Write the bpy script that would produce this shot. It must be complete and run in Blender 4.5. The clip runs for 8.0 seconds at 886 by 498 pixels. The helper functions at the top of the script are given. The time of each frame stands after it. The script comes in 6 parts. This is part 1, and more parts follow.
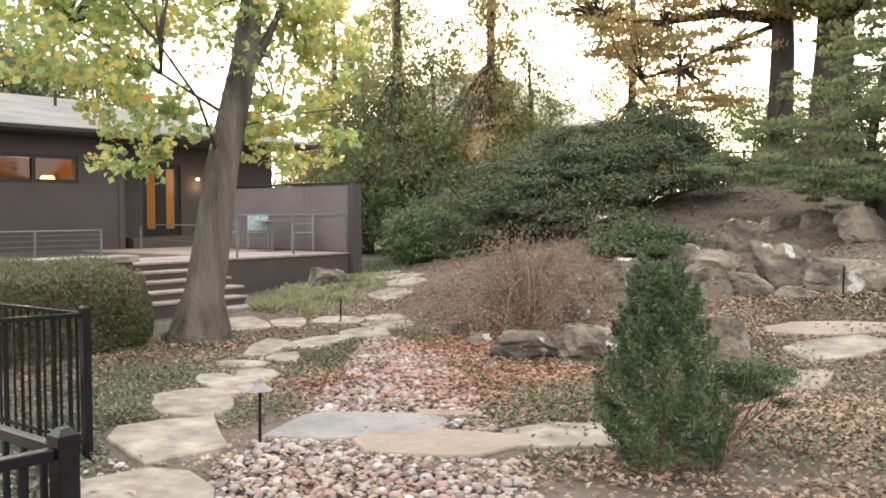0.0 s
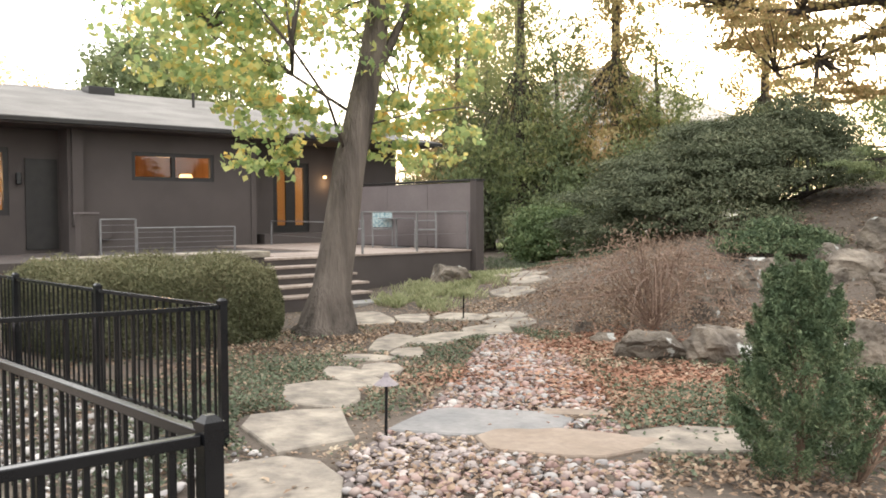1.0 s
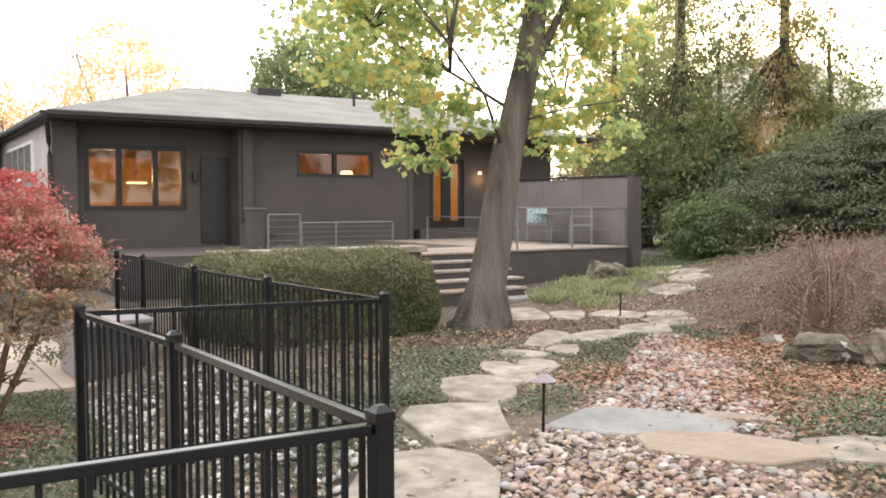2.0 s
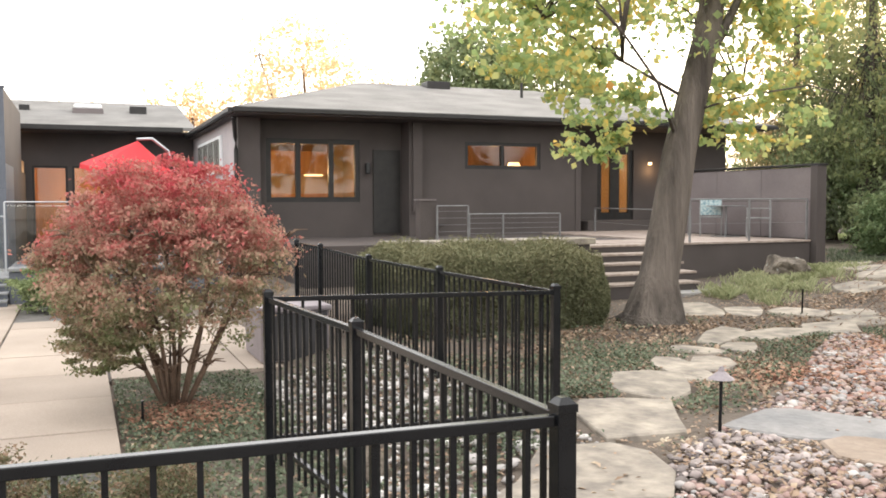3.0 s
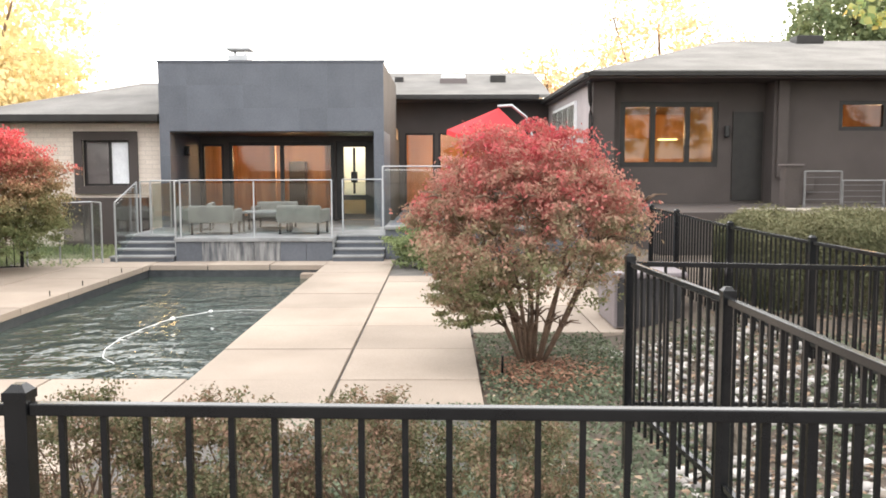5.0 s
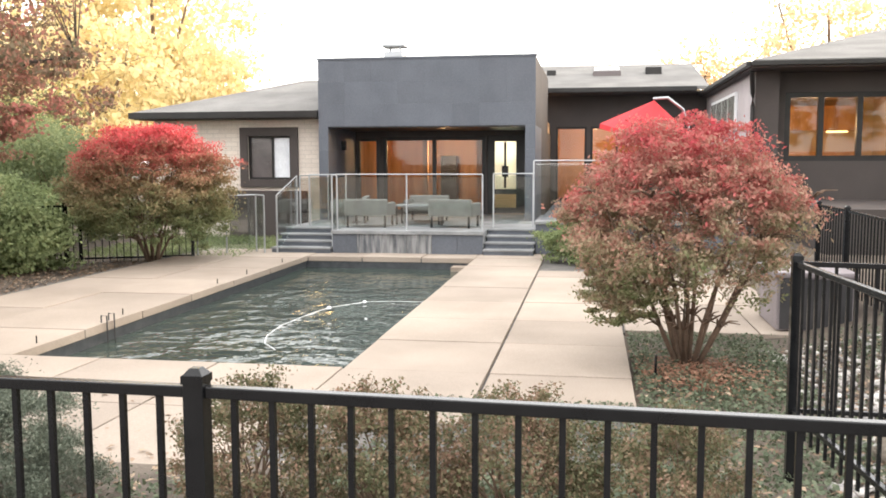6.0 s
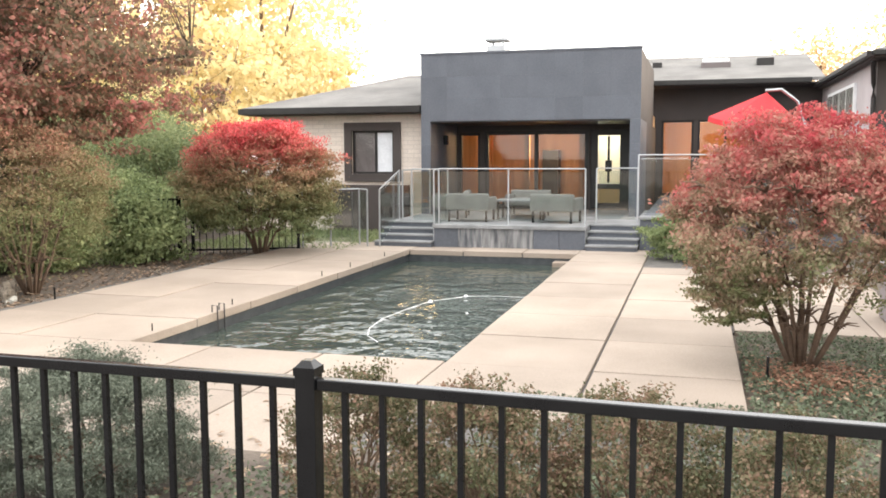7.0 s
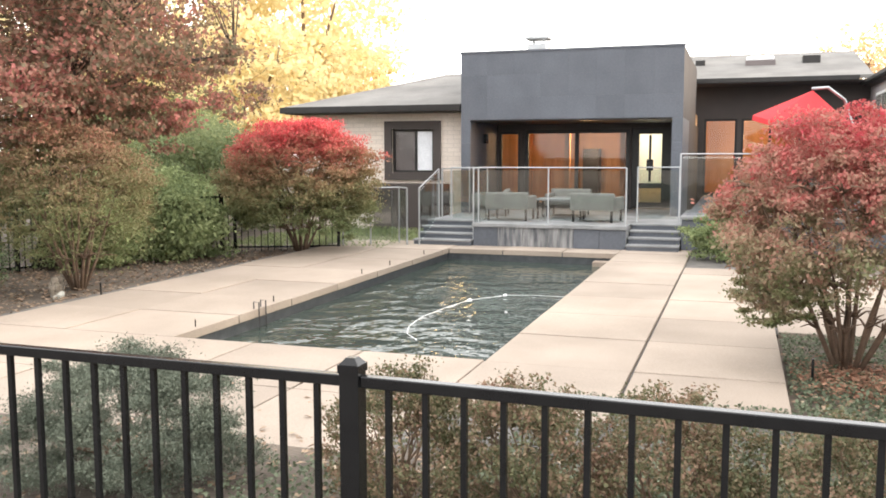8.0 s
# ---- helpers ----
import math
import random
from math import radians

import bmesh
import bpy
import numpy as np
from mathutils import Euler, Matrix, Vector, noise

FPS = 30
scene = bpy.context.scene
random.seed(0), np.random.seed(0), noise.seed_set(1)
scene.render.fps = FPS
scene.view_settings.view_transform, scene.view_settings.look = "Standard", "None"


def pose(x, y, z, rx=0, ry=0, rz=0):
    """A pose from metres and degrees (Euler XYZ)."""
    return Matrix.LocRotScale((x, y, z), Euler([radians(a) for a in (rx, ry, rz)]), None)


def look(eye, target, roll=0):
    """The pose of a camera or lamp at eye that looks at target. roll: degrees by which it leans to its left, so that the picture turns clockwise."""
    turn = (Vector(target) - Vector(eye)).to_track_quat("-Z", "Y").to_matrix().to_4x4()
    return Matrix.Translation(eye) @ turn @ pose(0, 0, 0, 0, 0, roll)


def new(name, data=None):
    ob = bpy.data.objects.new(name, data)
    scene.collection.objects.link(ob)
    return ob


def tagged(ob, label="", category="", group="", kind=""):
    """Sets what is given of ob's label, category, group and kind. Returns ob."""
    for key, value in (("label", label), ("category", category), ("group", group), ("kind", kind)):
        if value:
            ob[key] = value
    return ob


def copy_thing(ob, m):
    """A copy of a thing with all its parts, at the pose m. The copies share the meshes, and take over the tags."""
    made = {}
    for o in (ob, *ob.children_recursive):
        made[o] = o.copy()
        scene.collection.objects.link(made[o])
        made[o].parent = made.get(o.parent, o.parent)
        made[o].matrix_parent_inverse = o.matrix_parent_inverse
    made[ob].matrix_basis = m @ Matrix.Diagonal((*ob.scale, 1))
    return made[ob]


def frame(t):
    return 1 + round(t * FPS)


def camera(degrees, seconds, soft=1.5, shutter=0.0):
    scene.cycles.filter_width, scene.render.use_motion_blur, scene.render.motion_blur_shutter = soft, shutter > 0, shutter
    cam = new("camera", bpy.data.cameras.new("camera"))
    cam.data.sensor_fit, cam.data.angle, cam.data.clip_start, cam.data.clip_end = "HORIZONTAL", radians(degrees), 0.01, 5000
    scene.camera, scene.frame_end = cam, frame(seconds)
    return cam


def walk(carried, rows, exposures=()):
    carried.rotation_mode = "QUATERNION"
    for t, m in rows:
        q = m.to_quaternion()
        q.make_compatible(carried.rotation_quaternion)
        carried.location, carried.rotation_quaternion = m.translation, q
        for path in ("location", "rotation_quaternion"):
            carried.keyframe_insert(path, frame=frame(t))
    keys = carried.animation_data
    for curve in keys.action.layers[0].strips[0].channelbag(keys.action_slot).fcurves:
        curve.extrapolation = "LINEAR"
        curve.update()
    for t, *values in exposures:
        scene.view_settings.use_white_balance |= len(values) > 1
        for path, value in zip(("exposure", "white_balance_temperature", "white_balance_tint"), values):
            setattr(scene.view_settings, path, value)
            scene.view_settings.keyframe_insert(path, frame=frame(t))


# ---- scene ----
cam = camera(53.0, 8.0, soft=1.75)
PATH = [
    (0, (-0.906, 0.61, 1.734), (-2.178, 2.151, 1.656), -0.4),
    (0.5, (-0.916, 0.6, 1.734), (-2.279, 2.062, 1.655), -0.3),
    (1, (-0.935, 0.595, 1.732), (-2.404, 1.95, 1.65), -0.3),
    (1.5, (-0.957, 0.59, 1.731), (-2.535, 1.816, 1.645), -0.3),
    (3, (-0.975, 0.517, 1.734), (-2.823, 1.274, 1.626), -0.2),
    (3.5, (-1.003, 0.51, 1.729), (-2.916, 1.079, 1.599), -0.2),
    (4, (-1.033, 0.491, 1.717), (-2.989, 0.871, 1.551), -0.1),
    (4.5, (-1.038, 0.468, 1.719), (-3.021, 0.661, 1.541), -0.1),
    (5, (-1.047, 0.438, 1.72), (-3.039, 0.443, 1.537), -0.1),
    (6.5, (-1.061, 0.4, 1.727), (-2.999, -0.052, 1.525), -0.2),
    (7, (-1.079, 0.377, 1.724), (-2.992, -0.168, 1.517), -0.2),
    (7.5, (-1.071, 0.366, 1.724), (-2.963, -0.248, 1.515), -0.1),
    (8, (-1.069, 0.367, 1.726), (-2.956, -0.261, 1.516), -0.1),
]
EXPOSURES = [(0.0, 0.16), (1.5, 0.2), (3.5, 0.29), (5.0, 0.44), (8.0, 0.45)]
walk(cam, [(t, look(eye, target, roll)) for t, eye, target, roll in PATH], EXPOSURES)

# ---- light: pale evening sky, low soft sun behind the trees ----
SUN_AZ, SUN_EL = radians(31), radians(13)      # from +y towards -x
world = bpy.data.worlds.new("evening_sky")
scene.world = world
world.use_nodes = True
wn, wl = world.node_tree.nodes, world.node_tree.links
wn.clear()
sky = wn.new("ShaderNodeTexSky")
sky.sky_type, sky.sun_disc = "NISHITA", False
sky.sun_elevation, sky.sun_rotation = SUN_EL, -SUN_AZ
sky.dust_density, sky.air_density, sky.ozone_density = 3.0, 1.0, 1.0
sky_gain = wn.new("ShaderNodeVectorMath")
sky_gain.operation = "SCALE"
sky_gain.inputs["Scale"].default_value = 0.12
haze = wn.new("ShaderNodeMix")
haze.data_type = "RGBA"
haze.inputs[0].default_value = 0.72
haze.inputs[7].default_value = (1.26, 1.22, 1.18, 1)
back = wn.new("ShaderNodeBackground")
back.inputs["Strength"].default_value = 2.7
wout = wn.new("ShaderNodeOutputWorld")
wl.new(sky.outputs[0], sky_gain.inputs[0])
wl.new(sky_gain.outputs[0], haze.inputs[6])
wl.new(haze.outputs[2], back.inputs["Color"])
wl.new(back.outputs[0], wout.inputs["Surface"])
sun_data = bpy.data.lights.new("sun", "SUN")
sun_data.energy, sun_data.angle, sun_data.color = 3.2, radians(10), (1.0, 0.86, 0.68)
sun = new("sun", sun_data)
sun.matrix_world = look((0, 0, 30), Vector((0, 0, 30)) + Vector((math.sin(SUN_AZ) * math.cos(SUN_EL), -math.cos(SUN_AZ) * math.cos(SUN_EL), -math.sin(SUN_EL))))


def room_lamp(x, y, z, watts, size=0.25, colour=(1.0, 0.60, 0.29)):
    d = bpy.data.lights.new("room_lamp", "POINT")
    d.energy, d.color, d.shadow_soft_size = watts, colour, size
    ob = new("room_lamp", d)
    ob.location = (x, y, z)


room_lamp(-25.6, -3.6, 2.0, 74)
# unseen white lamp, added to backlight the frosted door pane
room_lamp(-23.5, -1.65, 2.15, 26, 0.1, (1.0, 0.97, 0.86))
room_lamp(-30.0, 0.6, 2.4, 100)
room_lamp(-22.6, 5.4, 2.5, 60)
room_lamp(-21.6, 10.4, 2.75, 32)
room_lamp(-22.6, 13.4, 2.6, 36)
room_lamp(-20.5, 14.48, 2.52, 6, 0.05)

# ---- materials ----
def mat(name, c1, c2, scale=3.0, rough=0.8, bump=0.15, bscale=60.0, metal=0.0, rand=0.0, stretch=(1, 1, 1), spec=0.4):
    m = bpy.data.materials.new(name)
    m.use_nodes = True
    n, l = m.node_tree.nodes, m.node_tree.links
    b = n["Principled BSDF"]
    geo = n.new("ShaderNodeNewGeometry")
    mp = n.new("ShaderNodeMapping")
    mp.inputs["Scale"].default_value = stretch
    l.new(geo.outputs["Position"], mp.inputs["Vector"])
    big, fine = n.new("ShaderNodeTexNoise"), n.new("ShaderNodeTexNoise")
    big.inputs["Scale"].default_value, big.inputs["Detail"].default_value = scale, 5
    fine.inputs["Scale"].default_value, fine.inputs["Detail"].default_value = bscale, 4
    l.new(mp.outputs[0], big.inputs["Vector"])
    l.new(mp.outputs[0], fine.inputs["Vector"])
    ramp = n.new("ShaderNodeValToRGB")
    ramp.color_ramp.elements[0].position, ramp.color_ramp.elements[1].position = 0.32, 0.68
    ramp.color_ramp.elements[0].color, ramp.color_ramp.elements[1].color = (*c1, 1), (*c2, 1)
    l.new(big.outputs["Fac"], ramp.inputs["Fac"])
    val = n.new("ShaderNodeMapRange")
    val.inputs["To Min"].default_value, val.inputs["To Max"].default_value = 0.72, 1.28
    l.new(fine.outputs["Fac"], val.inputs["Value"])
    hsv = n.new("ShaderNodeHueSaturation")
    l.new(ramp.outputs["Color"], hsv.inputs["Color"])
    last = val.outputs[0]
    if rand:
        info = n.new("ShaderNodeObjectInfo")
        rr = n.new("ShaderNodeMapRange")
        rr.inputs["To Min"].default_value, rr.inputs["To Max"].default_value = 1 - rand, 1 + rand
        l.new(info.outputs["Random"], rr.inputs["Value"])
        mul = n.new("ShaderNodeMath")
        mul.operation = "MULTIPLY"
        l.new(last, mul.inputs[0])
        l.new(rr.outputs[0], mul.inputs[1])
        last = mul.outputs[0]
    l.new(last, hsv.inputs["Value"])
    l.new(hsv.outputs["Color"], b.inputs["Base Color"])
    b.inputs["Roughness"].default_value, b.inputs["Metallic"].default_value = rough, metal
    b.inputs["Specular IOR Level"].default_value = spec
    bp = n.new("ShaderNodeBump")
    bp.inputs["Strength"].default_value, bp.inputs["Distance"].default_value = bump, 0.02
    l.new(fine.outputs["Fac"], bp.inputs["Height"])
    l.new(bp.outputs[0], b.inputs["Normal"])
    return m


def island_mat(name, stops, rough=0.75, translucent=0.0, zlow=None, zhigh=None, zmix=0.0, nscale=1.2, mix_noise=0.45, spec=0.3):
    """Colour by piece: random per island, drifting with place, and with height by zmix, as for leaves that turn from
    the top.
    """
    m = bpy.data.materials.new(name)
    m.use_nodes = True
    n, l = m.node_tree.nodes, m.node_tree.links
    b = n["Principled BSDF"]
    geo = n.new("ShaderNodeNewGeometry")
    noi = n.new("ShaderNodeTexNoise")
    noi.inputs["Scale"].default_value, noi.inputs["Detail"].default_value = nscale, 3
    l.new(geo.outputs["Position"], noi.inputs["Vector"])
    spread = n.new("ShaderNodeMapRange")
    spread.inputs["From Min"].default_value, spread.inputs["From Max"].default_value = 0.3, 0.7
    l.new(noi.outputs["Fac"], spread.inputs["Value"])
    mx = n.new("ShaderNodeMix")
    mx.inputs[0].default_value = mix_noise
    l.new(geo.outputs["Random Per Island"], mx.inputs[2])
    l.new(spread.outputs[0], mx.inputs[3])
    fac = mx.outputs[0]
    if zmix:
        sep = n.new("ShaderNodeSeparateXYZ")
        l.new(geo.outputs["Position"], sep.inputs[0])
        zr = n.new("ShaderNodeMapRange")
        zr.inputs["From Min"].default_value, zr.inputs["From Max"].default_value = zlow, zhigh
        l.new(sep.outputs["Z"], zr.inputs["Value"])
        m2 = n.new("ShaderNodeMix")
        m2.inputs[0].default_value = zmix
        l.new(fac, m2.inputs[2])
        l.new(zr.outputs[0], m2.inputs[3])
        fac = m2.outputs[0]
    ramp = n.new("ShaderNodeValToRGB")
    el = ramp.color_ramp.elements
    for i, (p, c) in enumerate(stops):
        e = el[i] if i < 2 else el.new(p)
        e.position, e.color = p, (*c, 1)
    l.new(fac, ramp.inputs["Fac"])
    l.new(ramp.outputs["Color"], b.inputs["Base Color"])
    b.inputs["Roughness"].default_value = rough
    b.inputs["Specular IOR Level"].default_value = spec
    if translucent:
        tr = n.new("ShaderNodeBsdfTranslucent")
        l.new(ramp.outputs["Color"], tr.inputs["Color"])
        ms = n.new("ShaderNodeMixShader")
        ms.inputs[0].default_value = translucent
        l.new(b.outputs[0], ms.inputs[1])
        l.new(tr.outputs[0], ms.inputs[2])
        l.new(ms.outputs[0], n["Material Output"].inputs["Surface"])
    return m


def glass_mat(name, tint, gloss=0.9, least=0.03):
    m = bpy.data.materials.new(name)
    m.use_nodes = True
    n, l = m.node_tree.nodes, m.node_tree.links
    n.remove(n["Principled BSDF"])
    tr, gl, fr, ms = n.new("ShaderNodeBsdfTransparent"), n.new("ShaderNodeBsdfGlossy"), n.new("ShaderNodeLayerWeight"), n.new("ShaderNodeMixShader")
    tr.inputs["Color"].default_value = (*tint, 1)
    gl.inputs["Roughness"].default_value = 0.02
    gl.inputs["Color"].default_value = (gloss, gloss, gloss, 1)
    fr.inputs["Blend"].default_value = 0.5
    pw, ma = n.new("ShaderNodeMath"), n.new("ShaderNodeMath")
    pw.operation, ma.operation = "POWER", "MULTIPLY_ADD"
    pw.inputs[1].default_value, ma.inputs[1].default_value, ma.inputs[2].default_value = 5.0, 0.95 - least, least
    l.new(fr.outputs["Facing"], pw.inputs[0])
    l.new(pw.outputs[0], ma.inputs[0])
    l.new(ma.outputs[0], ms.inputs[0])
    l.new(tr.outputs[0], ms.inputs[1])
    l.new(gl.outputs[0], ms.inputs[2])
    l.new(ms.outputs[0], n["Material Output"].inputs["Surface"])
    return m


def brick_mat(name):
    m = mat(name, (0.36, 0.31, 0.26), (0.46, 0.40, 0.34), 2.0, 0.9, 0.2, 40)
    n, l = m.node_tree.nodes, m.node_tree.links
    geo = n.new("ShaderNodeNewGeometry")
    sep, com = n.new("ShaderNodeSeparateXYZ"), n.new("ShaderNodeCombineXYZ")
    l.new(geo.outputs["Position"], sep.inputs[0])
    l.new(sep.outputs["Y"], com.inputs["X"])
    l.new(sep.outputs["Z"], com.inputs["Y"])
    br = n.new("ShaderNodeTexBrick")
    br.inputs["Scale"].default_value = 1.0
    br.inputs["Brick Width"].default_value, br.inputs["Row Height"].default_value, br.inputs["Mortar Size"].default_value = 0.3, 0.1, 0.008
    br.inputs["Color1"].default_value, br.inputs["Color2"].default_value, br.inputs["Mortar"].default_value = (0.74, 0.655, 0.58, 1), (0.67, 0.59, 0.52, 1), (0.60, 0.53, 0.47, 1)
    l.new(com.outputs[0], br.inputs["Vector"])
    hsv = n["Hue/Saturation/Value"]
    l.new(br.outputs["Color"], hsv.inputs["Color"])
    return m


def rock_mat(name):
    m = mat(name, (0.065, 0.055, 0.046), (0.235, 0.20, 0.16), 3.2, 0.95, 1.0, 11, rand=0.22)
    m.node_tree.nodes["Bump"].inputs["Distance"].default_value = 0.07
    n, l = m.node_tree.nodes, m.node_tree.links
    hsv, b = n["Hue/Saturation/Value"], n["Principled BSDF"]
    geo = n.new("ShaderNodeNewGeometry")
    sp = n.new("ShaderNodeTexNoise")
    sp.inputs["Scale"].default_value, sp.inputs["Detail"].default_value = 3.3, 7
    l.new(geo.outputs["Position"], sp.inputs["Vector"])
    gate = n.new("ShaderNodeMapRange")
    gate.inputs["From Min"].default_value, gate.inputs["From Max"].default_value = 0.61, 0.64
    l.new(sp.outputs["Fac"], gate.inputs["Value"])
    mx = n.new("ShaderNodeMix")
    mx.data_type = "RGBA"
    mx.inputs[7].default_value = (0.40, 0.40, 0.37, 1)
    l.new(gate.outputs[0], mx.inputs[0])
    l.new(hsv.outputs["Color"], mx.inputs[6])
    l.new(mx.outputs[2], b.inputs["Base Color"])
    return m


def water_mat(name):
    m = bpy.data.materials.new(name)
    m.use_nodes = True
    n, l = m.node_tree.nodes, m.node_tree.links
    b = n["Principled BSDF"]
    b.inputs["Base Color"].default_value = (0.036, 0.050, 0.042, 1)
    b.inputs["Roughness"].default_value, b.inputs["IOR"].default_value = 0.04, 1.33
    geo = n.new("ShaderNodeNewGeometry")
    a, c = n.new("ShaderNodeTexNoise"), n.new("ShaderNodeTexNoise")
    a.inputs["Scale"].default_value, a.inputs["Detail"].default_value = 3.4, 2
    c.inputs["Scale"].default_value, c.inputs["Detail"].default_value = 0.7, 2
    l.new(geo.outputs["Position"], a.inputs["Vector"])
    l.new(geo.outputs["Position"], c.inputs["Vector"])
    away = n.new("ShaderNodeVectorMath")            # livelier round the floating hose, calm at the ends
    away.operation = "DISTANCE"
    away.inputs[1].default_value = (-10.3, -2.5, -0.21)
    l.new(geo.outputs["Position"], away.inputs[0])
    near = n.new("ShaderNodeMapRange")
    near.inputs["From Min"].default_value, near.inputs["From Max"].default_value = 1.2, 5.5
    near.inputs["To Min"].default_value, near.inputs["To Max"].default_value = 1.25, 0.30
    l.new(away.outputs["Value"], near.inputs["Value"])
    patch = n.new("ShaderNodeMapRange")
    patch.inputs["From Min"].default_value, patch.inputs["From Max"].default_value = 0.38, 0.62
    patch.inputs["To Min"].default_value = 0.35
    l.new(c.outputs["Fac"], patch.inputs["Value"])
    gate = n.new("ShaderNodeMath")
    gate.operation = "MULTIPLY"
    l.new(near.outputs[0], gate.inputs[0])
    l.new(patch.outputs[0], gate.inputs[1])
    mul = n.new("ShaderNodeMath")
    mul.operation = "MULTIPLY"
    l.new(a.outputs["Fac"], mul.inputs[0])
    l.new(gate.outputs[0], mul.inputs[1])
    bp = n.new("ShaderNodeBump")
    bp.inputs["Strength"].default_value, bp.inputs["Distance"].default_value = 1.0, 0.085
    l.new(mul.outputs[0], bp.inputs["Height"])
    l.new(bp.outputs[0], b.inputs["Normal"])
    return m


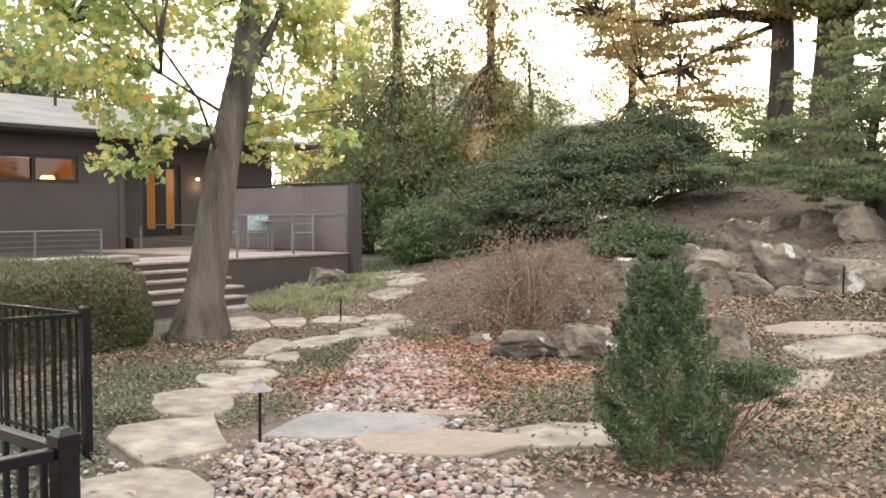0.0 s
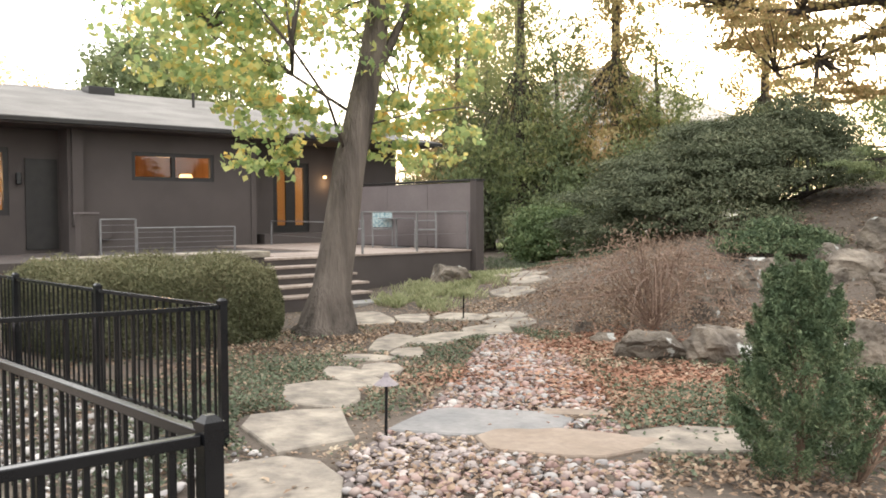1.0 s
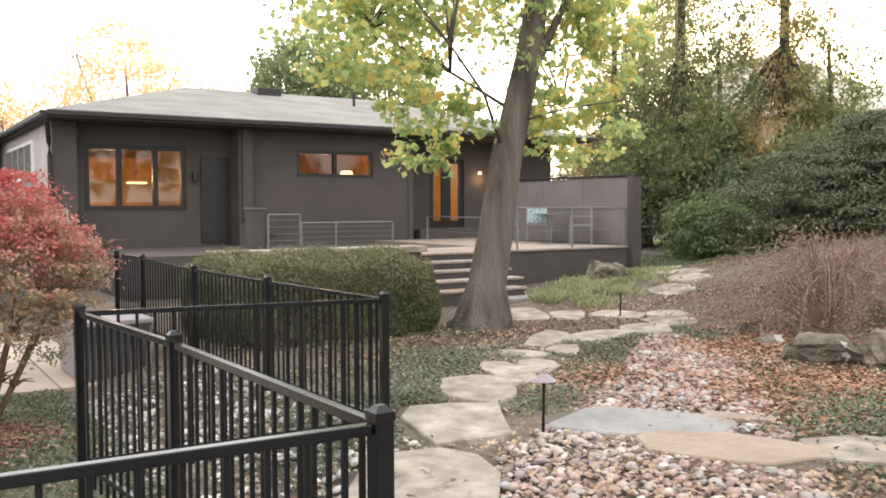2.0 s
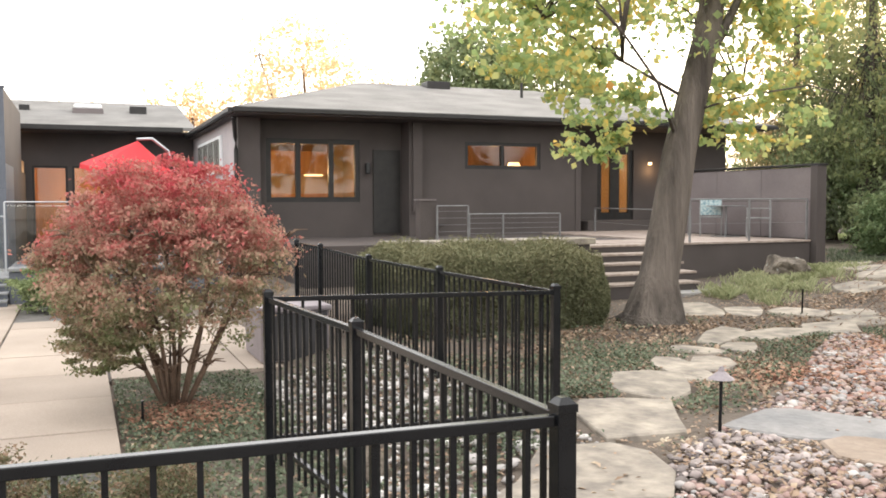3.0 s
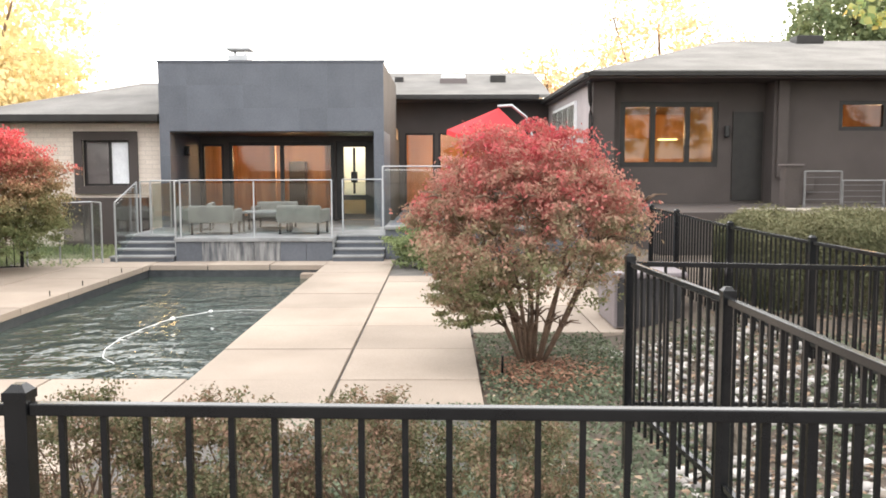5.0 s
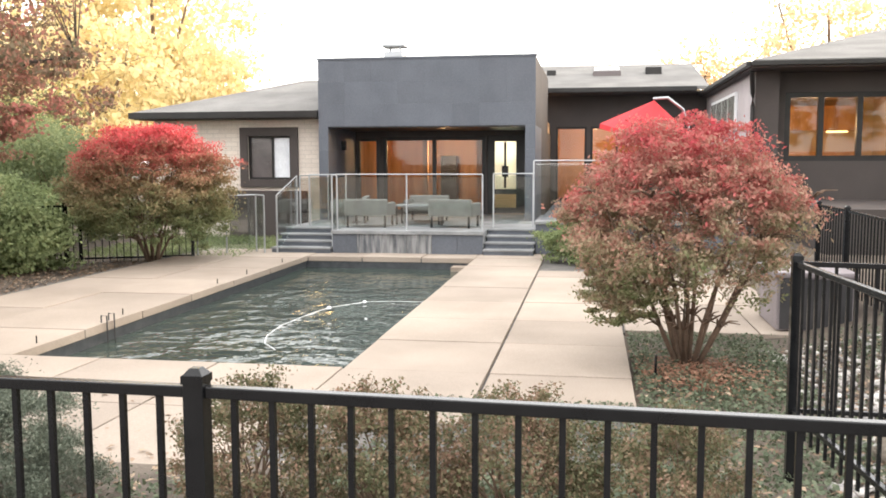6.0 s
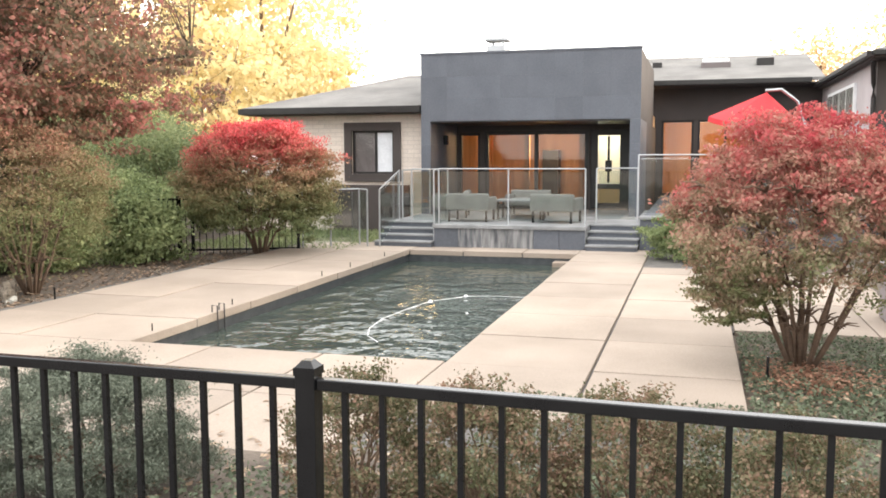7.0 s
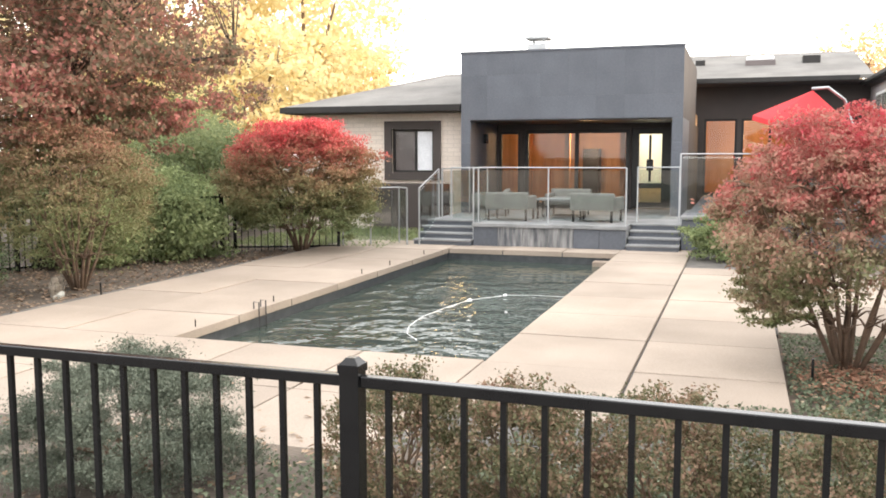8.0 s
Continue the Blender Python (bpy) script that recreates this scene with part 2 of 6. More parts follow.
M = {
    "soil": mat("soil", (0.078, 0.062, 0.050), (0.145, 0.118, 0.094), 1.1, 0.95, 0.8, 30),
    "concrete": mat("warm_concrete", (0.262, 0.217, 0.178), (0.35, 0.292, 0.242), 0.8, 0.88, 0.14, 90, rand=0.09),
    "joint": mat("dark_joint", (0.09, 0.085, 0.08), (0.14, 0.13, 0.12), 4, 0.9, 0.2, 60),
    "pooltile": mat("pool_tile", (0.03, 0.035, 0.04), (0.06, 0.065, 0.07), 8, 0.4, 0.1, 40),
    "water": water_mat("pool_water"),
    "slate": mat("slate_tile", (0.085, 0.094, 0.113), (0.105, 0.115, 0.137), 1.6, 0.55, 0.06, 30, rand=0.07),
    "slatewet": mat("stained_slate", (0.055, 0.06, 0.07), (0.34, 0.34, 0.34), 3.2, 0.5, 0.2, 40, rand=0.15, stretch=(1, 3.2, 0.45)),
    "bluestone": mat("bluestone", (0.17, 0.175, 0.18), (0.27, 0.275, 0.28), 2.5, 0.7, 0.2, 40),
    "darkframe": mat("dark_frame", (0.012, 0.011, 0.011), (0.02, 0.018, 0.017), 6, 0.45, 0.05, 80),
    "taupe": mat("dark_taupe_paint", (0.060, 0.050, 0.047), (0.074, 0.062, 0.058), 1.2, 0.8, 0.15, 70),
    "taupe2": mat("taupe_panel", (0.135, 0.115, 0.115), (0.165, 0.142, 0.14), 1.2, 0.75, 0.1, 60),
    # side wall of the right wing, set paler than its taupe front
    "pale": mat("pale_grey_side", (0.40, 0.36, 0.365), (0.46, 0.415, 0.42), 1.2, 0.8, 0.15, 70),
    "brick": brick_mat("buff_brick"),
    "shingle": mat("grey_shingle", (0.135, 0.130, 0.124), (0.205, 0.198, 0.188), 1.0, 0.95, 0.6, 26, stretch=(1, 1, 3)),
    "wood": mat("warm_wood", (0.40, 0.215, 0.095), (0.60, 0.36, 0.18), 1.6, 0.5, 0.05, 20, stretch=(4, 4, 0.4)),
    "cream": mat("cream_wall", (0.62, 0.50, 0.34), (0.70, 0.57, 0.40), 1, 0.8, 0.05, 40),
    "deckwood": mat("deck_board", (0.24, 0.19, 0.16), (0.36, 0.30, 0.26), 1.5, 0.75, 0.2, 30, stretch=(1, 8, 1), rand=0.12),
    "blackmetal": mat("black_powder_coat", (0.007, 0.0075, 0.0085), (0.0105, 0.011, 0.012), 8, 0.18, 0.0, 300, spec=0.3),
    "steel": mat("brushed_steel", (0.36, 0.375, 0.39), (0.44, 0.455, 0.47), 5, 0.4, 0.05, 200, metal=0.7),
    "railsteel": mat("dull_rail_steel", (0.17, 0.17, 0.172), (0.23, 0.23, 0.232), 5, 0.5, 0.05, 200, metal=0.5),
    "glass": glass_mat("clear_glass", (0.92, 0.955, 0.945), least=0.085),
    "window": glass_mat("window_glass", (0.86, 0.86, 0.84)),
    "frost": island_mat("frosted_glass", [(0.0, (0.82, 0.86, 0.80)), (1.0, (0.88, 0.90, 0.86))], 0.4, 0.75),
    "blind": mat("white_blind", (0.70, 0.72, 0.76), (0.78, 0.80, 0.84), 6, 0.8, 0.05, 40),
    "bark": mat("grey_bark", (0.05, 0.041, 0.034), (0.15, 0.125, 0.105), 5, 0.95, 1.0, 30, stretch=(1, 1, 0.14)),
    "darkbark": mat("dark_bark", (0.035, 0.028, 0.024), (0.085, 0.068, 0.056), 5, 0.95, 1.0, 30, stretch=(1, 1, 0.25)),
    "twig": mat("twig", (0.10, 0.065, 0.045), (0.17, 0.115, 0.08), 9, 0.9, 0.3, 60),
    "redtwig": mat("red_twig", (0.15, 0.10, 0.075), (0.25, 0.17, 0.13), 5, 0.9, 0.3, 60),
    "flag": mat("sandstone_flag", (0.165, 0.145, 0.125), (0.37, 0.325, 0.265), 4.2, 0.9, 0.9, 14, rand=0.17),
    "flaggrey": mat("grey_flag", (0.17, 0.168, 0.168), (0.25, 0.24, 0.23), 2.2, 0.9, 0.4, 18, rand=0.06),
    "flagtan": mat("brown_flag", (0.20, 0.155, 0.12), (0.29, 0.235, 0.19), 2.2, 0.9, 0.4, 18, rand=0.08),
    "rock": rock_mat("lichen_rock"),
    "redcloth": island_mat("red_canvas", [(0.0, (0.66, 0.05, 0.06)), (1.0, (0.74, 0.075, 0.085))], 0.8, 0.3),
    "wicker": mat("grey_wicker", (0.15, 0.147, 0.138), (0.20, 0.197, 0.187), 5, 0.85, 0.2, 120),
    "whiteplastic": mat("white_plastic", (0.74, 0.75, 0.76), (0.82, 0.83, 0.84), 5, 0.4, 0.02, 60),
    "charcoal": mat("dark_charcoal", (0.028, 0.027, 0.029), (0.045, 0.043, 0.045), 4, 0.6, 0.1, 60),
    "tub": mat("grey_vinyl_box", (0.20, 0.175, 0.185), (0.25, 0.22, 0.23), 3, 0.6, 0.1, 60),
    "patio": mat("patterned_fabric", (0.45, 0.52, 0.52), (0.12, 0.22, 0.26), 22, 0.8, 0.05, 60),
    "farwall": mat("far_pale_wall", (0.50, 0.46, 0.42), (0.58, 0.54, 0.50), 1, 0.9, 0.1, 30),
    "pebble": island_mat("pebble_mix", [(0.0, (0.11, 0.105, 0.105)), (1.0, (0.50, 0.465, 0.43)), (0.25, (0.29, 0.19, 0.165)), (0.5, (0.36, 0.285, 0.25)), (0.8, (0.25, 0.24, 0.235))], 0.75, mix_noise=0.1),
    "palepebble": island_mat("pale_pebble", [(0.0, (0.20, 0.19, 0.185)), (1.0, (0.62, 0.59, 0.56)), (0.5, (0.44, 0.41, 0.39))], 0.75, mix_noise=0.1),
    # roof colour lightened to stand for the haze over distance
    "farroof": mat("hazed_roof", (0.36, 0.33, 0.29), (0.44, 0.40, 0.35), 1, 0.9, 0.1, 30),
    "lawn": mat("sunlit_lawn", (0.15, 0.19, 0.06), (0.27, 0.29, 0.10), 1.2, 0.9, 0.5, 40),
    "pebble1": mat("pebble_stone", (0.20, 0.165, 0.16), (0.36, 0.31, 0.285), 9, 0.75, 0.1, 60, rand=0.6),
}
M["bark"].node_tree.nodes["Bump"].inputs["Distance"].default_value = 0.06
lamp_glow = bpy.data.materials.new("lamp_glow")
lamp_glow.use_nodes = True
lamp_glow.node_tree.nodes["Principled BSDF"].inputs["Emission Color"].default_value = (1.0, 0.62, 0.26, 1)
lamp_glow.node_tree.nodes["Principled BSDF"].inputs["Emission Strength"].default_value = 3.5
M["lamp"] = lamp_glow
L = {
    "maple": island_mat("maple_leaf", [(0.0, (0.21, 0.31, 0.14)), (1.0, (0.72, 0.34, 0.11)), (0.38, (0.38, 0.48, 0.21)), (0.66, (0.62, 0.61, 0.26)), (0.85, (0.79, 0.60, 0.18))], 0.6, 0.72, nscale=1.6, mix_noise=0.35),
    "burn": island_mat("burning_bush_leaf", [(0.0, (0.10, 0.145, 0.05)), (1.0, (0.52, 0.05, 0.085)), (0.26, (0.18, 0.20, 0.09)), (0.42, (0.31, 0.25, 0.16)), (0.60, (0.42, 0.215, 0.165)), (0.75, (0.46, 0.115, 0.11))], 0.65, 0.35, 0.35, 2.02, 0.5, 4.5, 0.65),
    "burn2": island_mat("turning_bush_leaf", [(0.0, (0.12, 0.17, 0.07)), (1.0, (0.78, 0.09, 0.12)), (0.34, (0.20, 0.20, 0.095)), (0.56, (0.34, 0.21, 0.125)), (0.70, (0.50, 0.14, 0.12)), (0.82, (0.70, 0.12, 0.13))], 0.65, 0.3, 0.5, 2.3, 0.66, 2.6, 0.5),
    "burn3": island_mat("faded_bush_leaf", [(0.0, (0.11, 0.145, 0.06)), (1.0, (0.50, 0.18, 0.15)), (0.45, (0.20, 0.20, 0.095)), (0.75, (0.30, 0.19, 0.12))], 0.65, 0.3, 0.2, 2.2, 0.4, 1.0, 0.5),
    "redtree": island_mat("copper_leaf", [(0.0, (0.10, 0.105, 0.06)), (1.0, (0.56, 0.19, 0.19)), (0.38, (0.19, 0.145, 0.095)), (0.72, (0.38, 0.18, 0.14))], 0.6, 0.45, nscale=0.7),
    "yellow": island_mat("yellow_leaf", [(0.0, (0.64, 0.53, 0.27)), (1.0, (0.80, 0.62, 0.38)), (0.5, (0.79, 0.69, 0.40))], 0.7, 0.5, nscale=0.3),
    # distant orange leaves, their colour paled to carry haze and sky glare
    "orange": island_mat("hazed_orange_leaf", [(0.0, (0.70, 0.50, 0.28)), (1.0, (0.82, 0.66, 0.42))], 0.7, 0.5, nscale=0.3),
    # hedge: zmix makes leaves darker near the ground, paler towards the top
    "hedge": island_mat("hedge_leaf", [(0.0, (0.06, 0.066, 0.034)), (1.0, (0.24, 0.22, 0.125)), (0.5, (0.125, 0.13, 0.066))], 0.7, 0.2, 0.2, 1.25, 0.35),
    "yew": island_mat("yew_leaf", [(0.0, (0.055, 0.068, 0.04)), (1.0, (0.26, 0.265, 0.16)), (0.55, (0.125, 0.145, 0.085))], 0.7, 0.2, nscale=0.9),
    "laurel": island_mat("laurel_leaf", [(0.0, (0.06, 0.10, 0.04)), (1.0, (0.27, 0.32, 0.15)), (0.5, (0.13, 0.18, 0.075))], 0.6, 0.3),
    "softgreen": island_mat("soft_green_leaf", [(0.0, (0.12, 0.16, 0.075)), (1.0, (0.40, 0.44, 0.22)), (0.5, (0.25, 0.30, 0.145))], 0.75, 0.35, spec=0.1),
    "spruce": island_mat("spruce_needle", [(0.0, (0.024, 0.046, 0.024)), (1.0, (0.25, 0.29, 0.155)), (0.5, (0.09, 0.13, 0.065))], 0.65, 0.15, nscale=9.0, mix_noise=0.6),
    "blue": island_mat("blue_juniper", [(0.0, (0.07, 0.085, 0.062)), (1.0, (0.29, 0.31, 0.235)), (0.5, (0.155, 0.178, 0.135))], 0.75, 0.2),
    "feather": island_mat("feathery_leaf", [(0.0, (0.11, 0.145, 0.075)), (1.0, (0.38, 0.40, 0.20)), (0.5, (0.21, 0.255, 0.13))], 0.7, 0.5, nscale=0.6),
    "backwood": island_mat("woodland_leaf", [(0.0, (0.11, 0.14, 0.065)), (1.0, (0.50, 0.42, 0.18)), (0.4, (0.21, 0.25, 0.11)), (0.7, (0.34, 0.34, 0.15))], 0.7, 0.5, nscale=0.25, mix_noise=0.6),
    "rust": island_mat("rusty_leaf", [(0.0, (0.24, 0.23, 0.11)), (1.0, (0.56, 0.36, 0.20)), (0.5, (0.44, 0.36, 0.17))], 0.7, 0.55, nscale=0.5),
    "weep": island_mat("withered_maple_leaf", [(0.0, (0.15, 0.105, 0.075)), (1.0, (0.34, 0.25, 0.185)), (0.5, (0.25, 0.175, 0.13))], 0.8, 0.3),
    "box": island_mat("boxwood_leaf", [(0.0, (0.055, 0.065, 0.03)), (1.0, (0.30, 0.165, 0.125)), (0.4, (0.12, 0.12, 0.06)), (0.65, (0.21, 0.15, 0.095))], 0.7, 0.25, nscale=3.5),
    "litter": island_mat("leaf_litter", [(0.0, (0.08, 0.06, 0.045)), (1.0, (0.52, 0.44, 0.33)), (0.35, (0.20, 0.135, 0.09)), (0.65, (0.33, 0.235, 0.165)), (0.85, (0.40, 0.32, 0.23))], 0.85, 0.1, nscale=0.8),
    "redlitter": island_mat("red_leaf_litter", [(0.0, (0.16, 0.085, 0.06)), (1.0, (0.44, 0.30, 0.21)), (0.35, (0.27, 0.13, 0.085)), (0.65, (0.36, 0.20, 0.13))], 0.85, 0.1, nscale=2.0),
    "ivy": island_mat("ground_ivy", [(0.0, (0.055, 0.074, 0.045)), (1.0, (0.22, 0.25, 0.165)), (0.5, (0.115, 0.14, 0.088))], 0.7, 0.2, nscale=2.5),
    "grass": island_mat("lily_turf", [(0.0, (0.17, 0.19, 0.09)), (1.0, (0.46, 0.45, 0.28)), (0.5, (0.30, 0.32, 0.17))], 0.7, 0.25),
}

# ---- building helpers ----
def thing(name, x, y, z, label, category, group="", kind=""):
    ob = new(name)
    ob.location = (x, y, z)
    ob.empty_display_size = 0.1
    return tagged(ob, label, category, group, kind)


def link_mesh(name, me, material, parent=None, label=""):
    me.materials.append(material)
    ob = new(name, me)
    if parent is not None:
        p = Vector()
        up = parent
        while up is not None:
            p += up.location
            up = up.parent
        ob.parent = parent
        me.transform(Matrix.Translation(-p))
    if label:
        ob["label"] = label
    return ob


def part(name, bm, material, parent=None, label="", smooth=False):
    """Links a bmesh, built in world places, as one mesh object under a thing or a part."""
    me = bpy.data.meshes.new(name)
    bmesh.ops.recalc_face_normals(bm, faces=bm.faces)
    bm.to_mesh(me)
    bm.free()
    if smooth:
        me.polygons.foreach_set("use_smooth", [True] * len(me.polygons))
    return link_mesh(name, me, material, parent, label)


def box(bm, x0, x1, y0, y1, z0, z1, bevel=0.0):
    r = bmesh.ops.create_cube(bm, size=1.0, matrix=Matrix.LocRotScale(((x0 + x1) / 2, (y0 + y1) / 2, (z0 + z1) / 2), None, (abs(x1 - x0), abs(y1 - y0), abs(z1 - z0))))
    if bevel:
        es = {e for v in r["verts"] for e in v.link_edges}
        bmesh.ops.bevel(bm, geom=list(es), offset=bevel, segments=2, affect="EDGES", profile=0.6)
    return bm


def boxes(*sizes, bevel=0.0):
    bm = bmesh.new()
    for s in sizes:
        box(bm, *s, bevel=bevel)
    return bm


def prism(bm, pts, thick):
    """A slab under a polygon of corners."""
    top = [bm.verts.new(p) for p in pts]
    low = [bm.verts.new((p[0], p[1], p[2] - thick)) for p in pts]
    bm.faces.new(top)
    bm.faces.new(low[::-1])
    for i in range(len(pts)):
        j = (i + 1) % len(pts)
        bm.faces.new((top[i], low[i], low[j], top[j]))
    return bm


def tube(bm, pts, r0, r1=None, sides=8):
    """A tapered round bar along points."""
    r1 = r0 if r1 is None else r1
    pts = [Vector(p) for p in pts]
    rings = []
    for i, p in enumerate(pts):
        d = (pts[min(i + 1, len(pts) - 1)] - pts[max(i - 1, 0)]).normalized()
        a = d.orthogonal().normalized() if abs(d.z) > 0.9 else d.cross(Vector((0, 0, 1))).normalized()
        b = d.cross(a)
        r = r0 + (r1 - r0) * i / max(1, len(pts) - 1)
        rings.append([bm.verts.new(p + (a * math.cos(k * math.tau / sides) + b * math.sin(k * math.tau / sides)) * r) for k in range(sides)])
    for q, s in zip(rings, rings[1:]):
        for k in range(sides):
            bm.faces.new((q[k], q[(k + 1) % sides], s[(k + 1) % sides], s[k]))
    bm.faces.new(rings[0][::-1])
    bm.faces.new(rings[-1])
    return bm


def quads(name, V, material, parent=None, label=""):
    """A mesh of loose four-cornered pieces from an array (n, 4, 3)."""
    n = len(V)
    me = bpy.data.meshes.new(name)
    me.vertices.add(n * 4)
    me.vertices.foreach_set("co", V.astype(np.float32).ravel())
    me.loops.add(n * 4)
    me.loops.foreach_set("vertex_index", np.arange(n * 4, dtype=np.int32))
    me.polygons.add(n)
    me.polygons.foreach_set("loop_start", np.arange(0, n * 4, 4, dtype=np.int32))
    me.update(calc_edges=True)
    return link_mesh(name, me, material, parent, label)


rng = np.random.default_rng(7)


def unit(n):
    v = rng.normal(size=(n, 3))
    return v / np.linalg.norm(v, axis=1)[:, None]


def leaf_quads(P, length, width, N=None, flat=0.5, droop=0.0):
    """Pointed leaves at places P; N: the way they face, mixed with chance by flat."""
    n = len(P)
    nor = unit(n)
    if N is not None:
        nor = nor * (1 - flat) + N * flat
        nor /= np.linalg.norm(nor, axis=1)[:, None] + 1e-9
    t = unit(n)
    if droop:
        t[:, 2] -= droop
    t -= nor * (t * nor).sum(1)[:, None]
    t /= np.linalg.norm(t, axis=1)[:, None] + 1e-9
    s = np.cross(nor, t)
    k = rng.uniform(0.65, 1.3, n)[:, None]
    a, b = t * length * k / 2, s * width * k / 2
    bend = nor * length * 0.12
    return np.stack([P - a, P + b + bend - a * 0.1, P + a, P - b + bend - a * 0.1], 1)


def clumped(c, r, n, clumps, spread, inner=0.45, lower=-1.0, squash=(1, 1, 0.7)):
    """Places in an uneven crown: clumps through an ellipsoid, thicker towards its outside. Also the ways outward."""
    c, r = np.array(c), np.array(r)
    u = unit(clumps)
    u[:, 2] = np.where(u[:, 2] < lower, -u[:, 2], u[:, 2])
    C = u * (inner + (1 - inner) * rng.random(clumps) ** 0.6)[:, None]
    C *= (1 + 0.10 * np.sin(u[:, :1] * 5 + u[:, 1:2] * 4 + 1.3 * c[0]) + 0.08 * np.sin(u[:, 2:3] * 7 + u[:, :1] * 3))
    idx = rng.integers(0, clumps, n)
    sp = spread * rng.uniform(0.6, 1.4, clumps)
    P = C[idx] + rng.normal(size=(n, 3)) * sp[idx][:, None] * np.array(squash)
    N = P / (np.linalg.norm(P, axis=1)[:, None] + 1e-9)
    return c + P * r, N, c + C * r


def stems(bm, base, tips, r0, r1, seed, wob=0.08, steps=5, sides=6):
    rnd = random.Random(seed)
    for tip in tips:
        b, t = Vector(base), Vector(tip)
        pts = []
        for i in range(steps + 1):
            f = i / steps
            p = b.lerp(t, f)
            p.z = b.z + (t.z - b.z) * (f ** 0.8)
            if 0 < i < steps:
                p += Vector((rnd.uniform(-1, 1), rnd.uniform(-1, 1), rnd.uniform(-0.5, 0.5))) * wob * (t - b).length
            pts.append(p)
        tube(bm, pts, r0 * rnd.uniform(0.7, 1.1), r1, sides)
    return bm


def rise(a, b, v):
    t = min(1.0, max(0.0, (v - a) / (b - a)))
    return t * t * (3 - 2 * t)


def ground_z(x, y):
    pool = rise(-4.3, -6.3, x) * rise(3.6, 2.0, y)
    z = 0.2 * (1 - pool) - 0.06 * pool + 0.25 * rise(8, 14, y)
    return z + 2.0 * rise(8.5, 22, y) * rise(-14.5, -8.5, x)


# ---- ground ----
def ground():
    xs = sorted(set([-400, -220, -120, -70, -45, -32] + [round(-26 + 0.4 * i, 2) for i in range(73)] + [6, 12, 25, 50, 100, 200, 400]))
    ys = sorted(set([-400, -220, -120, -70, -40, -24] + [round(-16 + 0.4 * i, 2) for i in range(105)] + [30, 40, 60, 100, 200, 400]))
    bm = bmesh.new()
    grid = {}
    for i, x in enumerate(xs):
        for j, y in enumerate(ys):
            z = ground_z(x, y)
            if -17.3 < x < -7.8 and -5.3 < y < -1.1:
                z = -2.3
            elif x > -14 and y > 2.5 and x < 3 and y < 24:
                z += 0.05 * noise.noise((x * 0.9, y * 0.9, 0)) + 0.02 * noise.noise((x * 3, y * 3, 5))
            grid[i, j] = bm.verts.new((x, y, z))
    for i in range(len(xs) - 1):
        for j in range(len(ys) - 1):
            bm.faces.new((grid[i, j], grid[i + 1, j], grid[i + 1, j + 1], grid[i, j + 1]))
    ob = part("ground", bm, M["soil"], smooth=True)
    tagged(ob, "brown garden soil sloping up to a wooded bank", "ground", kind="structure")


ground()

# ---- pool and its deck ----
PX0, PX1, PY0, PY1 = -16.75, -8.17, -4.76, -1.60


